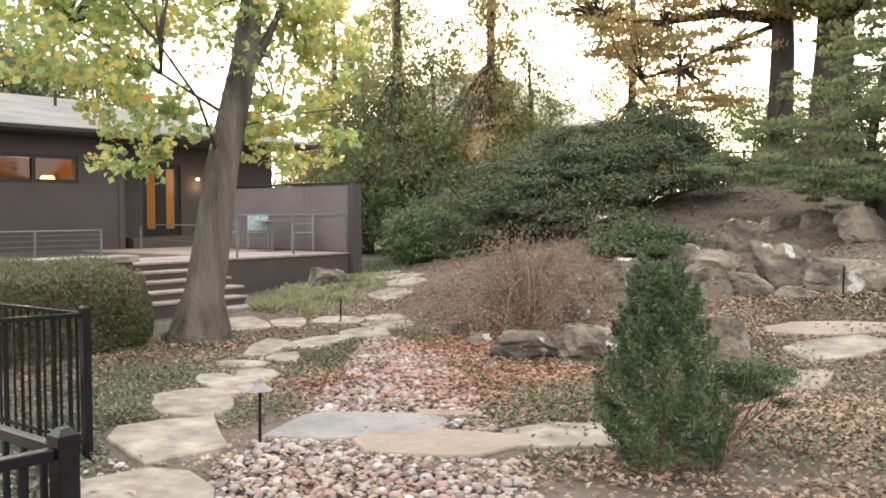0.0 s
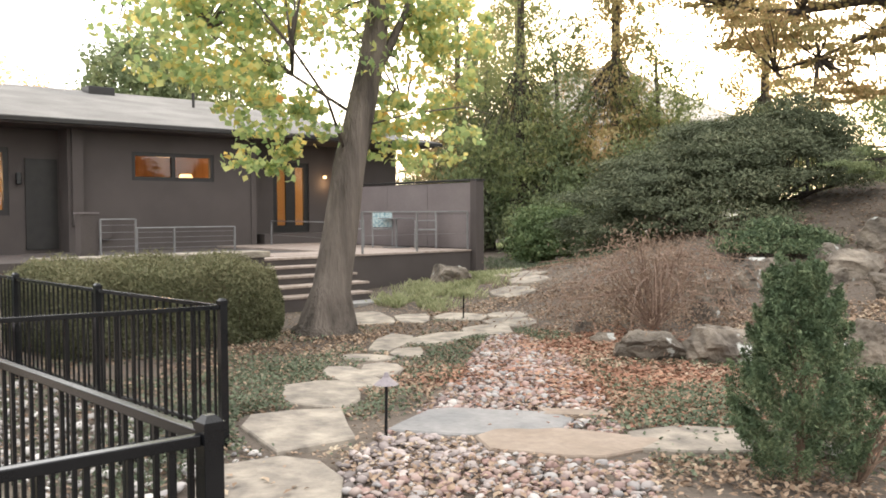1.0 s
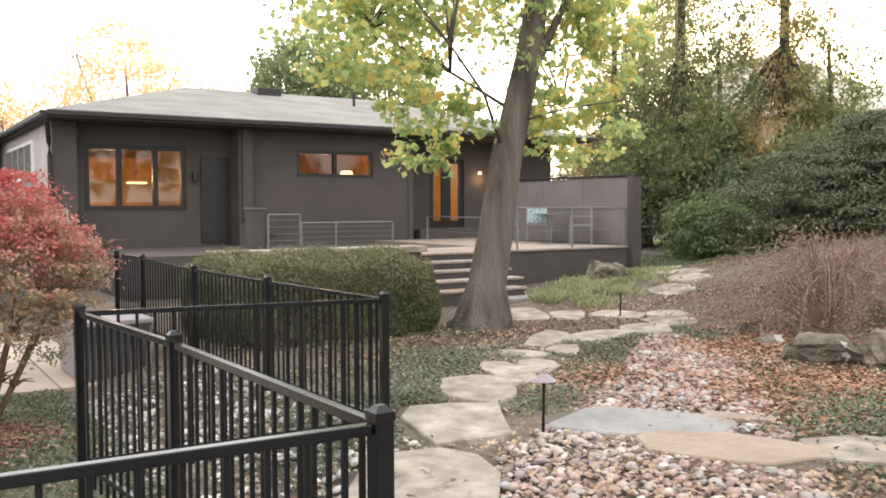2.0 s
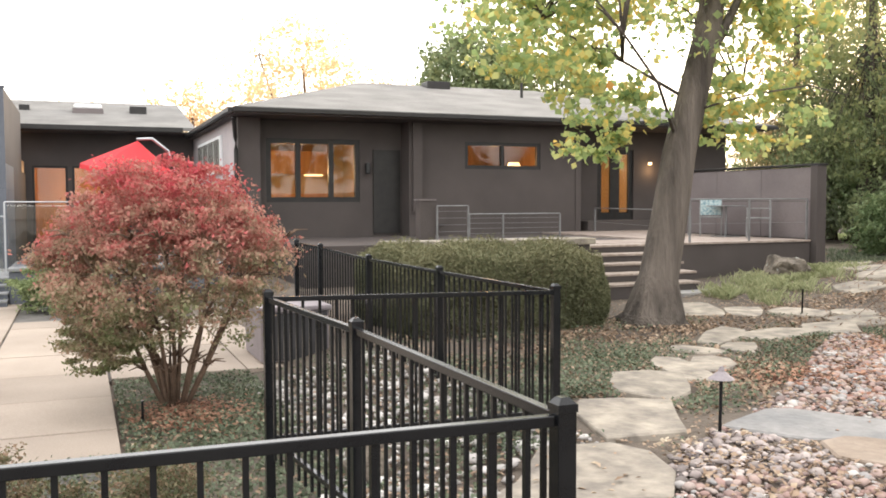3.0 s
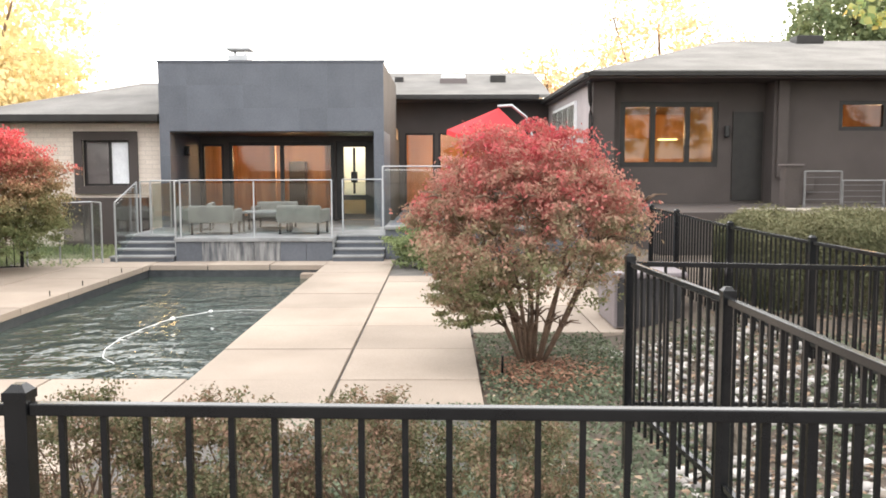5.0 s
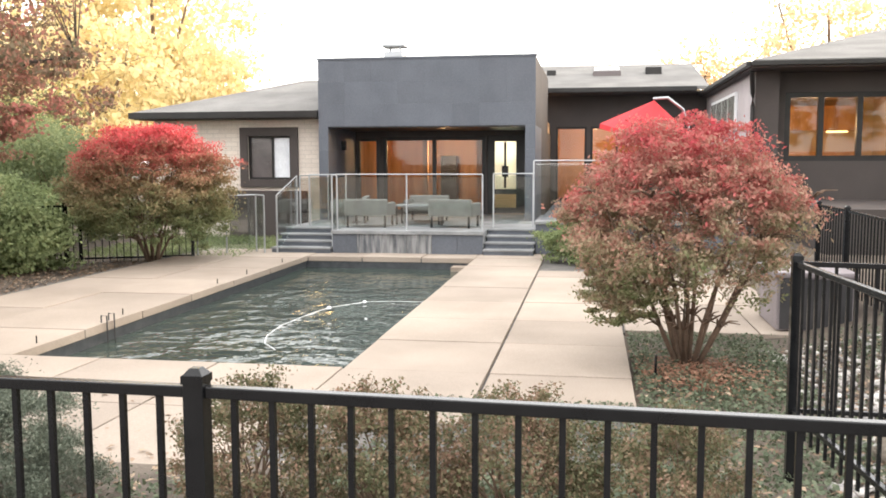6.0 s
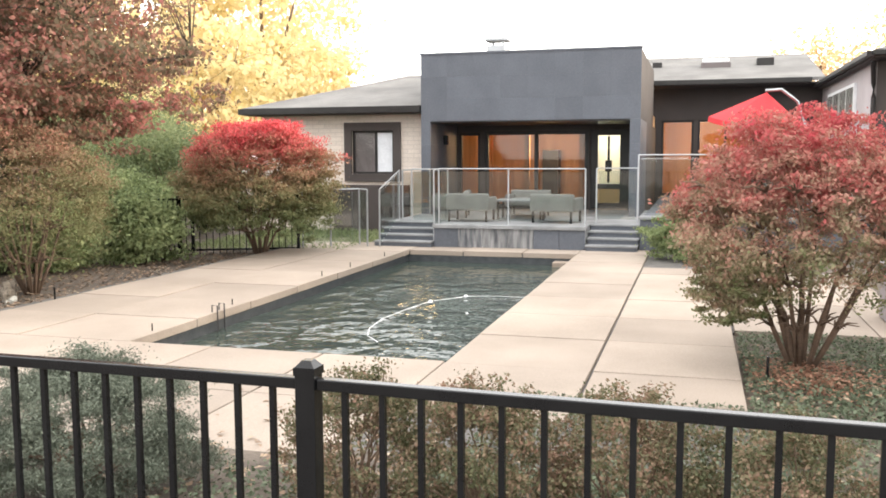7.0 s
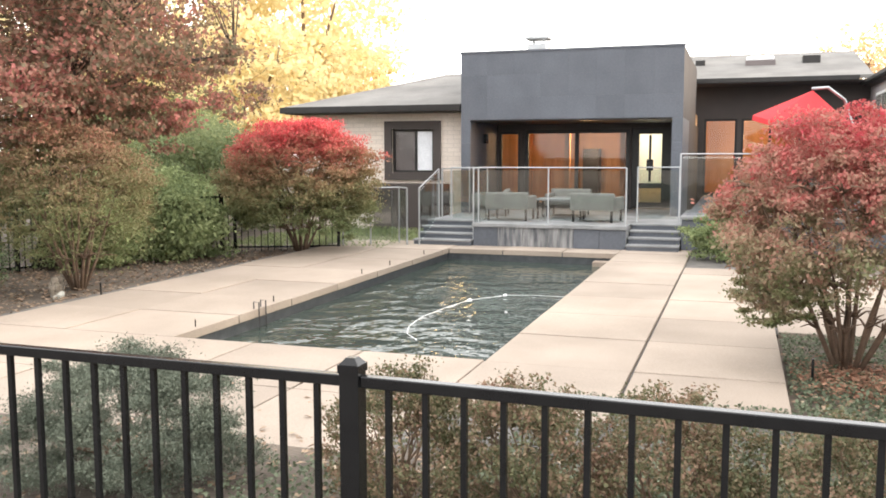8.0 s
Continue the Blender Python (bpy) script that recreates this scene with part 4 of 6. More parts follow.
# ---- terrace in front of the house ----
def terrace():
    t = thing("terrace", -20, -2, 0, "raised bluestone terrace with slate-faced walls and steps", "terrace", kind="structure")
    part("floor_slab", boxes((-22.8, -17.42, -4.45, -1.56, 0.1, 0.43), (-22.8, -18.45, -5.64, -4.45, 0.1, 0.43), (-22.8, -18.45, -1.56, -0.62, 0.1, 0.43), bevel=0.01), M["bluestone"], t)
    n = 6
    for i in range(n):
        a, b = -4.45 + 2.89 * i / n, -4.45 + 2.89 * (i + 1) / n
        part("facing_slab", boxes((-17.42, -17.385, a + 0.003, b - 0.003, 0, 0.36)), M["slatewet" if 0 < i < 4 else "slate"], t)
    part("edge_slab", boxes((-17.7, -17.34, -4.47, -1.54, 0.365, 0.435), bevel=0.01), M["bluestone"], t)
    for y0, y1 in ((-5.62, -4.47), (-1.54, -0.62)):
        for i in range(4):
            part("step", boxes((-18.46, -17.55 - 0.28 * i + 0.28, y0, y1, 0.108 * i, 0.108 * (i + 1) - 0.035)), M["slate"], t)
            part("tread", boxes((-18.46, -17.52 - 0.28 * i + 0.28, y0 - 0.01, y1 + 0.01, 0.108 * (i + 1) - 0.034, 0.108 * (i + 1)), bevel=0.008), M["bluestone"], t)
    part("upper_floor", boxes((-27.8, -17.62, -0.60, 3.62, 0.0, 0.56), bevel=0.01), M["slate"], t)
    part("upper_edge", boxes((-18.0, -17.56, -0.62, 3.66, 0.565, 0.62), bevel=0.01), M["bluestone"], t)


terrace()


def glass_rail(pts, z0, z1, group="terrace railing", gate=False):
    """Steel posts, top bar and glass panels along points (x, y); heights per point may be lists."""
    n = len(pts)
    z0 = z0 if isinstance(z0, list) else [z0] * n
    z1 = z1 if isinstance(z1, list) else [z1] * n
    t = thing("glass_railing", pts[0][0], pts[0][1], z0[0], "steel post railing with clear glass panels", "railing", group)
    for (x, y), a, b in zip(pts, z0, z1):
        part("post", boxes((x - 0.014, x + 0.014, y - 0.014, y + 0.014, a, b), bevel=0.004), M["steel"], t)
    for i in range(n - 1):
        p, q = Vector((*pts[i], z1[i])), Vector((*pts[i + 1], z1[i + 1]))
        part("top_bar", tube(bmesh.new(), [p, q], 0.012, 0.012, 8), M["steel"], t)
        d = (q - p)
        d.z = 0
        d.normalize()
        s = Vector((-d.y, d.x, 0)) * 0.005
        a, b = p + d * 0.04, q - d * 0.04
        lo = 0.07
        bm = bmesh.new()
        c = [(*(a + s).xy, z0[i] + lo), (*(b + s).xy, z0[i + 1] + lo), (*(b + s).xy, z1[i + 1] - 0.05), (*(a + s).xy, z1[i] - 0.05)]
        e = [(*(a - s).xy, z0[i] + lo), (*(b - s).xy, z0[i + 1] + lo), (*(b - s).xy, z1[i + 1] - 0.05), (*(a - s).xy, z1[i] - 0.05)]
        f, g = [bm.verts.new(v) for v in c], [bm.verts.new(v) for v in e]
        bm.faces.new(f)
        bm.faces.new(g[::-1])
        for k in range(4):
            bm.faces.new((f[k], g[k], g[(k + 1) % 4], f[(k + 1) % 4]))
        pane = part("glass_panel", bm, M["glass"], t)
        pane.visible_shadow = False
    return t


glass_rail([(-17.5, -4.38), (-17.5, -3.02), (-17.5, -1.58)], 0.435, 1.49)
glass_rail([(-18.47, -1.48), (-18.47, -0.70)], [0.436, 0.436], 1.49, "terrace gate")
glass_rail([(-17.64, -0.64), (-17.64, 0.9), (-17.64, 2.3), (-17.64, 3.5)], 0.62, 1.74)
glass_rail([(-17.5, -4.48), (-18.5, -4.48), (-18.5, -5.25)], 0.0, 1.47)
glass_rail([(-18.3, -5.45), (-17.1, -5.45)], [0.44, 0.0], [1.45, 1.10], "stair rail")
glass_rail([(-20.3, -5.40), (-18.35, -5.40)], 0.44, 1.45)
glass_rail([(-17.1, -5.70), (-17.4, -5.98), (-17.0, -6.42), (-16.55, -6.80)], 0.0, 1.10, "pool side glass fence")


def lounge_chair(x, y, turn, w=0.88):
    t = thing("lounge_chair", 0, 0, 0, "low grey woven lounge armchair on the terrace", "chair", "terrace seating")
    part("seat", boxes((-0.36, 0.36, -w / 2 + 0.1, w / 2 - 0.1, 0.24, 0.40), bevel=0.03), M["wicker"], t)
    part("backrest", boxes((-0.40, -0.28, -w / 2, w / 2, 0.22, 0.56), bevel=0.04), M["wicker"], t)
    for s in (-1, 1):
        part("armrest", boxes((-0.278, 0.38, s * w / 2 - s * 0.10, s * w / 2, 0.22, 0.48), bevel=0.03), M["wicker"], t)
        for k in (-0.34, 0.32):
            part("leg", boxes((k - 0.02, k + 0.02, s * (w / 2 - 0.06) - 0.02, s * (w / 2 - 0.06) + 0.02, 0, 0.23)), M["blackmetal"], t)
    t.location = (x, y, 0.435)
    t.rotation_euler.z = radians(turn)
    return t


a = lounge_chair(-18.5, -3.98, 180)
copy_thing(a, pose(-18.5, -2.25, 0.435, 0, 0, 172))
copy_thing(a, pose(-20.0, -3.1, 0.435, 0, 0, 0))
copy_thing(a, pose(-19.6, -4.7, 0.435, 0, 0, -80))
ct = thing("coffee_table", -19.2, -3.1, 0.435, "low dark coffee table between the chairs", "table", "terrace seating")
part("tabletop", boxes((-19.5, -18.9, -3.6, -2.6, 0.80, 0.84), bevel=0.01), M["bluestone"], ct)
for x in (-19.46, -18.96):
    for y in (-3.55, -2.67):
        part("leg", boxes((x, x + 0.04, y, y + 0.04, 0.436, 0.80)), M["blackmetal"], ct)


def umbrella():
    t = thing("cantilever_umbrella", -18.3, 2.25, 0.62, "open red canvas patio umbrella on a steel arm", "umbrella")
    c = Vector((-18.2, 1.55, 2.85))
    bm = bmesh.new()
    tilt = Matrix.Translation(c) @ pose(0, 0, 0, -10, 6, 0)
    apex = bm.verts.new(tilt @ Vector((0, 0, 0)))
    low = bm.verts.new(tilt @ Vector((0, 0, -0.03)))
    R = 0.90
    ring, ring2, mid = [], [], []
    for k in range(16):
        a = k * math.tau / 16
        r = R if k % 2 == 0 else R * 0.95
        ring.append(bm.verts.new(tilt @ Vector((math.cos(a) * r, math.sin(a) * r, -0.58))))
        ring2.append(bm.verts.new(tilt @ Vector((math.cos(a) * r, math.sin(a) * r, -0.67))))
    for k in range(16):
        j = (k + 1) % 16
        bm.faces.new((apex, ring[k], ring[j]))
        bm.faces.new((ring[k], ring2[k], ring2[j], ring[j]))
        bm.faces.new((low, ring2[j], ring2[k]))
    part("canopy", bm, M["redcloth"], t, "red canvas canopy")
    part("pole", tube(bmesh.new(), [(-18.3, 2.25, 0.63), (-18.3, 2.25, 2.2), (-18.28, 2.08, 2.68), (-18.25, 1.8, 2.90), (-18.2, 1.53, 2.88)], 0.03, 0.026, 8), M["steel"], t, "bent steel arm", smooth=True)
    part("base_plate", boxes((-18.7, -17.95, 1.95, 2.6, 0.621, 0.70), bevel=0.02), M["blackmetal"], t)


umbrella()

# ---- wooden deck by the right wing ----
def side_deck():
    t = thing("side_deck", -17, 11, 0, "raised weathered wood deck with dark fascia and steps", "deck", kind="structure")
    Z, X, Y0, Y1 = 0.975, -14.0, 9.0, 13.42
    part("fascia", boxes((X - 0.05, X, 9.98, Y1, 0.2, Z - 0.04)), M["taupe"], t)
    part("side_fascia", boxes((-15.62, X - 0.06, 8.93, 8.99, 0.2, Z - 0.04)), M["taupe"], t)
    for i in range(41):
        x = X + 0.03 - 0.147 * i
        part("deck_board", boxes((x - 0.14, x, 9.96 if i < 3 else 9.0 if i < 11 else 10.9, Y1 if x > -18.2 else 15.5, Z - 0.035, Z)), M["deckwood"], t)
    for i in range(5):
        x1 = -12.62 - 0.34 * i
        z = 0.43 + 0.135 * i
        y1 = 9.75 if i == 0 else 9.95
        part("step_riser", boxes((x1 - 0.9 if i == 0 else x1 - 0.34, x1 - 0.03, 7.9, y1, 0.15, z - 0.04)), M["taupe"], t)
        part("step_tread", boxes((x1 - 0.4, x1, 7.88, y1 + 0.02, z - 0.038, z), bevel=0.006), M["deckwood"], t)
    part("low_step", boxes((-12.6, -12.2, 9.0, 10.1, 0.2, 0.30), bevel=0.02), M["flaggrey"], t)
    part("landing", boxes((-20.69, -20.0, 12.2, 14.6, Z, 1.22), bevel=0.01), M["taupe"], t, "dark door landing")
    # privacy wall
    w = thing("privacy_wall", -17, 13.5, 0, "taupe panelled privacy wall at the deck's end", "wall", kind="structure")
    part("core", boxes((-18.2, -14.03, 13.52, 13.66, 0.2, 2.36)), M["taupe"], w)
    for i in range(3):
        a, b = -18.15 + 1.37 * i, -18.15 + 1.37 * (i + 1)
        part("panel", boxes((a + 0.006, b - 0.006, 13.49, 13.519, 0.99, 1.70)), M["taupe2"], w)
        part("panel", boxes((a + 0.006, b - 0.006, 13.49, 13.519, 1.71, 2.35)), M["taupe2"], w)
    part("end_pier", boxes((-14.03, -13.86, 13.44, 13.67, 0.2, 2.38), bevel=0.008), M["taupe"], w)
    part("cap", boxes((-18.25, -13.84, 13.46, 13.69, 2.382, 2.42), bevel=0.006), M["darkframe"], w)


side_deck()


def cable_rail(pts, z0, z1, wires=5, top=True):
    t = thing("cable_railing", pts[0][0], pts[0][1], z0, "thin steel cable railing", "railing", "cable railings")
    for x, y in pts:
        part("post", boxes((x - 0.016, x + 0.016, y - 0.016, y + 0.016, z0, z1), bevel=0.003), M["railsteel"], t)
    for p, q in zip(pts, pts[1:]):
        part("top_bar", tube(bmesh.new(), [(*p, z1), (*q, z1)], 0.014, 0.014, 6), M["railsteel"], t)
        for k in range(wires):
            z = z0 + (z1 - z0) * (k + 0.6) / (wires + 0.4)
            part("cable", tube(bmesh.new(), [(*p, z), (*q, z)], 0.0035, 0.0035, 5), M["railsteel"], t)


cable_rail([(-14.05, 10.66), (-14.05, 12.0), (-14.05, 13.38)], 0.975, 1.75, 1)
cable_rail([(-19.6, 12.15), (-14.4, 10.66)], 0.975, 1.55, 1)
cable_rail([(-16.5, 7.42), (-16.5, 8.14), (-16.5, 9.40)], 0.95, 1.48)
cable_rail([(-16.5, 6.76), (-16.5, 7.40)], 0.95, 1.64)
lw = thing("low_wall", -16.7, 6.5, 0, "dark low wall beside the side walk", "wall", kind="structure")
part("core", boxes((-16.8, -16.55, 6.44, 6.74, 0.2, 1.74)), M["taupe"], lw)
part("cap", boxes((-16.82, -16.53, 6.41, 6.76, 1.742, 1.77)), M["taupe2"], lw)
sl = thing("side_landing", -17, 8, 0, "raised walk along the wing wall, carried on dark over the deck's left part", "landing", kind="structure")
# past the walk the dark slab replaces deck boards, up to y 10.88
part("slab", boxes((-19.98, -16.3, 4.2, 10.88, 0.2, 0.94)), M["taupe"], sl)
lg = thing("stone_ledge", -12.9, 7.2, 0, "pale capped low garden wall behind the hedge", "wall", kind="structure")
part("core", boxes((-13.1, -12.75, 4.6, 7.78, 0.2, 1.06)), M["taupe"], lg)
part("cap", boxes((-13.2, -12.68, 4.5, 7.85, 1.062, 1.16), bevel=0.02), M["flag"], lg)


def patio_chair(x, y, z, turn, back="patio"):
    t = thing("patio_chair", 0, 0, 0, "grey metal patio chair with patterned back" if back == "patio" else "plain grey metal patio chair", "chair", "deck chairs")
    part("seat", boxes((-0.22, 0.22, -0.22, 0.22, 0.38, 0.41), bevel=0.012), M["railsteel"], t)
    part("backrest", boxes((-0.245, -0.215, -0.21, 0.21, 0.44, 0.78), bevel=0.012) if back == "patio" else boxes((-0.245, -0.22, -0.21, 0.21, 0.74, 0.78), (-0.245, -0.22, -0.21, 0.21, 0.56, 0.59)), M[back], t, "blue and white patterned back" if back == "patio" else "")
    for s in (-1, 1):
        for k in (-0.23, 0.21):
            part("leg", boxes((k - 0.011, k + 0.011, s * 0.215 - 0.011, s * 0.215 + 0.011, 0, 0.38 if k > 0 else 0.78)), M["railsteel"], t)
        part("armrest", boxes((-0.22, 0.22, s * 0.235 - 0.014, s * 0.235 + 0.014, 0.58, 0.60), (0.19, 0.21, s * 0.235 - 0.011, s * 0.235 + 0.011, 0.38, 0.58)), M["railsteel"], t)
    t.location, t.rotation_euler.z = (x, y, z), radians(turn)
    return t


patio_chair(-16.3, 12.95, 0.976, 140)
patio_chair(-15.0, 13.05, 0.976, 230, "railsteel")
patio_chair(-16.9, 12.6, 0.976, 60, "railsteel")
pt = thing("patio_table", -15.75, 12.9, 0.976, "small grey metal patio table on the deck", "table")
part("tabletop", boxes((-16.05, -15.5, 12.62, 13.2, 1.60, 1.62), bevel=0.008), M["railsteel"], pt)
part("pedestal", tube(bmesh.new(), [(-15.77, 12.9, 0.99), (-15.77, 12.9, 1.60)], 0.025, 0.025, 8), M["railsteel"], pt)
part("foot", boxes((-16.0, -15.55, 12.7, 13.1, 0.977, 0.995)), M["railsteel"], pt)

db = thing("deck_box", -11.1, 2.7, 0, "grey vinyl storage box on the pool deck", "box")
part("body", boxes((-11.35, -10.38, 2.28, 3.02, 0.012, 0.55), bevel=0.02), M["tub"], db)
# added dark sheet: puts the contrast of lit and unlit faces into colour
part("dark_front", boxes((-10.382, -10.368, 2.31, 3.0, 0.03, 0.54), bevel=0.003), M["charcoal"], db, "thin dark sheet added over the front face, darker than the lit side")
part("lid", boxes((-11.38, -10.35, 2.25, 3.05, 0.552, 0.61), bevel=0.02), M["tub"], db)


# ---- black metal fence ----
def metal_fence():
    t = thing("metal_fence", -4, 1.6, 0.2, "black powder-coated metal picket fence round the pool", "fence")
    def post(x, y, top=1.22):
        z0 = ground_z(x, y) - 0.05
        p = part("post", boxes((x - 0.026, x + 0.026, y - 0.026, y + 0.026, z0, top), bevel=0.003), M["blackmetal"], t)
        bm = bmesh.new()
        bmesh.ops.create_cone(bm, cap_ends=True, segments=4, radius1=0.036, radius2=0.017, depth=0.016, matrix=Matrix.LocRotScale((x, y, top + 0.011), Euler((0, 0, math.pi / 4)), None))
        box(bm, x - 0.0285, x + 0.0285, y - 0.0285, y + 0.0285, top - 0.018, top + 0.003)
        part("post_cap", bm, M["blackmetal"], p)
    picket = bpy.data.meshes.new("picket")
    bm = boxes((-0.0072, 0.0072, -0.0072, 0.0072, -0.90, 0.0))
    bm.to_mesh(picket)
    bm.free()
    picket.materials.append(M["blackmetal"])
    def panel(p, q, tp, tq):
        p, q = Vector((*p, tp)), Vector((*q, tq))
        d = q - p
        flat = Vector((d.x, d.y, 0)).length
        n = max(2, round(flat / 0.100))
        turn, fall = math.atan2(d.y, d.x), -math.atan2(d.z, flat)
        for dz, h in ((0.0, 0.029), (-0.80, 0.026)):
            bm = boxes((0.028, d.length - 0.028, -0.015, 0.015, dz - h, dz), bevel=0.003)
            bm.transform(Matrix.Translation(p) @ Matrix.Rotation(turn, 4, "Z") @ Matrix.Rotation(fall, 4, "Y"))
            part("rail", bm, M["blackmetal"], t)
        for i in range(1, n):
            ob = new("picket", picket)
            ob.parent = t
            ob.location = p + d * i / n - Vector((0, 0, 0.02)) - t.location
            ob.rotation_euler.z = turn
    A, B, D, C, E1 = (-2.92, 1.64, 1.22), (-4.75, 1.645, 1.20), (-6.0, 1.50, 1.22), (-6.14, 3.44, 1.165), (-8.0, 3.36, 1.165)
    E2, E3, E4 = (-9.75, 3.28, 1.172), (-11.5, 3.22, 1.21), (-12.6, 3.18, 1.22)
    F, G1, H1 = (-3.05, -0.53, 1.21), (-3.08, -2.70, 1.21), (-3.1, -4.9, 1.21)
    for p in (A, B, D, C, E1, E2, E3, E4, F, G1, H1):
        post(*p)
    for p, q in ((A, B), (B, D), (D, C), (C, E1), (E1, E2), (E2, E3), (E3, E4), (A, F), (F, G1), (G1, H1)):
        panel(p[:2], q[:2], p[2] - 0.025, q[2] - 0.025)


metal_fence()


def far_fence(p, q, top, group):
    t = thing("metal_fence", p[0], p[1], top - 1.2, "black metal picket fence beyond the shrubs", "fence", group)
    p, q = Vector((*p, 0)), Vector((*q, 0))
    d = q - p
    turn = math.atan2(d.y, d.x)
    for z in (top, top - 0.95):
        bm = boxes((0, d.length, -0.015, 0.015, z - 0.035, z))
        bm.transform(Matrix.Translation((p.x, p.y, 0)) @ Matrix.Rotation(turn, 4, "Z"))
        part("rail", bm, M["blackmetal"], t)
    n = round(d.length / 0.12)
    m = Matrix.Translation((p.x, p.y, 0)) @ Matrix.Rotation(turn, 4, "Z")
    picket = bpy.data.meshes.new("picket")
    bm = boxes((-0.008, 0.008, -0.008, 0.008, -1.1, -0.01))
    bm.to_mesh(picket)
    bm.free()
    picket.materials.append(M["blackmetal"])
    for i in range(n + 1):
        if i % 16:
            ob = new("picket", picket)
            ob.parent = t
            ob.matrix_basis = Matrix.Translation(-t.location) @ m @ Matrix.Translation((i * d.length / n, 0, top))
    for i in range(0, n + 1, 16):
        bm = boxes((i * d.length / n - 0.03, i * d.length / n + 0.03, -0.03, 0.03, top - 1.3, top + 0.04))
        bm.transform(m)
        part("post", bm, M["blackmetal"], t)


far_fence((-16.45, -6.85), (-15.5, -8.8), 0.98, "boundary fence")
far_fence((-15.5, -8.8), (-9.5, -11.0), 0.98, "boundary fence")
far_fence((-12.5, 21.5), (-4.0, 20.4), 3.15, "boundary fence")
far_fence((-23.0, 24.5), (-14.0, 22.4), 3.0, "boundary fence")


# ---- garden: stones ----
def flag_mesh(bm, x, y, a, b, rot, seed, thick=0.10, proud=0.046):
    rnd = random.Random(seed)
    n = 8
    c, s = math.cos(radians(rot)), math.sin(radians(rot))
    outline = []
    for k in range(n):
        t = (k + rnd.uniform(-0.38, 0.38)) * math.tau / n
        r = (abs(math.cos(t)) ** 4 + abs(math.sin(t)) ** 4) ** (-1 / 4) * rnd.uniform(0.78, 1.08)
        u, v = a * r * math.cos(t), b * r * math.sin(t)
        outline.append((x + u * c - v * s, y + u * s + v * c))
    rings = []
    for inset, dz in ((1.0, proud - thick), (1.0, proud - 0.012), (0.975, proud)):
        rings.append([bm.verts.new((x + (p - x) * inset, y + (q - y) * inset, ground_z(p, q) + dz + rnd.uniform(-0.004, 0.004))) for p, q in outline])
    for q, r in zip(rings, rings[1:]):
        for k in range(n):
            bm.faces.new((q[k], q[(k + 1) % n], r[(k + 1) % n], r[k]))
    hub = bm.verts.new((x, y, ground_z(x, y) + proud + 0.004))
    for k in range(n):
        bm.faces.new((rings[-1][k], rings[-1][(k + 1) % n], hub))
    return bm


path = thing("garden_path", -7, 6, 0.2, "irregular sandstone flagstone path through the garden", "path", kind="structure")
NEAR = [(-5.15, 3.10, 0.66, 0.50, 143), (-6.17, 4.03, 0.62, 0.42, 157), (-6.96, 4.82, 0.60, 0.34, 147), (-7.44, 5.46, 0.56, 0.20, 164), (-7.55, 5.88, 0.44, 0.22, 144), (-8.2, 6.22, 0.30, 0.22, 15), (-8.84, 7.06, 0.72, 0.25, 127), (-8.14, 6.73, 0.33, 0.2, 136)]
FAR = [(-8.72, 7.76, 0.62, 0.30, 103), (-8.8, 8.59, 0.42, 0.34, 144), (-8.92, 9.19, 0.42, 0.35, 150), (-10.88, 8.35, 0.70, 0.38, 147), (-10.40, 8.72, 0.46, 0.30, 146), (-9.89, 9.15, 0.45, 0.26, 18), (-9.37, 9.55, 0.32, 0.2, 27), (-10.51, 10.89, 0.50, 0.34, 159), (-10.95, 11.81, 0.5, 0.3, 156), (-11.82, 12.49, 0.77, 0.3, 156), (-13.2, 13.7, 1.0, 0.4, 137)]
CROSS = [(-5.42, 5.08, 0.66, 0.42, 52), (-4.62, 5.05, 0.62, 0.36, 28), (-4.02, 5.75, 0.60, 0.38, 45), (-3.52, 9.98, 0.55, 0.36, 54), (-3.44, 8.63, 0.55, 0.26, 91), (-3.76, 10.66, 0.70, 0.28, 16), (-5.1, 5.75, 0.28, 0.12, 40)]
for k, q in enumerate(NEAR + FAR):
    part("flagstone", flag_mesh(bmesh.new(), *q, k + 3), M["flag"], path)
for k, q in enumerate(CROSS):
    part("flagstone", flag_mesh(bmesh.new(), *q, k + 40), M[("flaggrey", "flagtan", "flag", "flag", "flagtan", "flagtan", "flagtan")[k]], path)


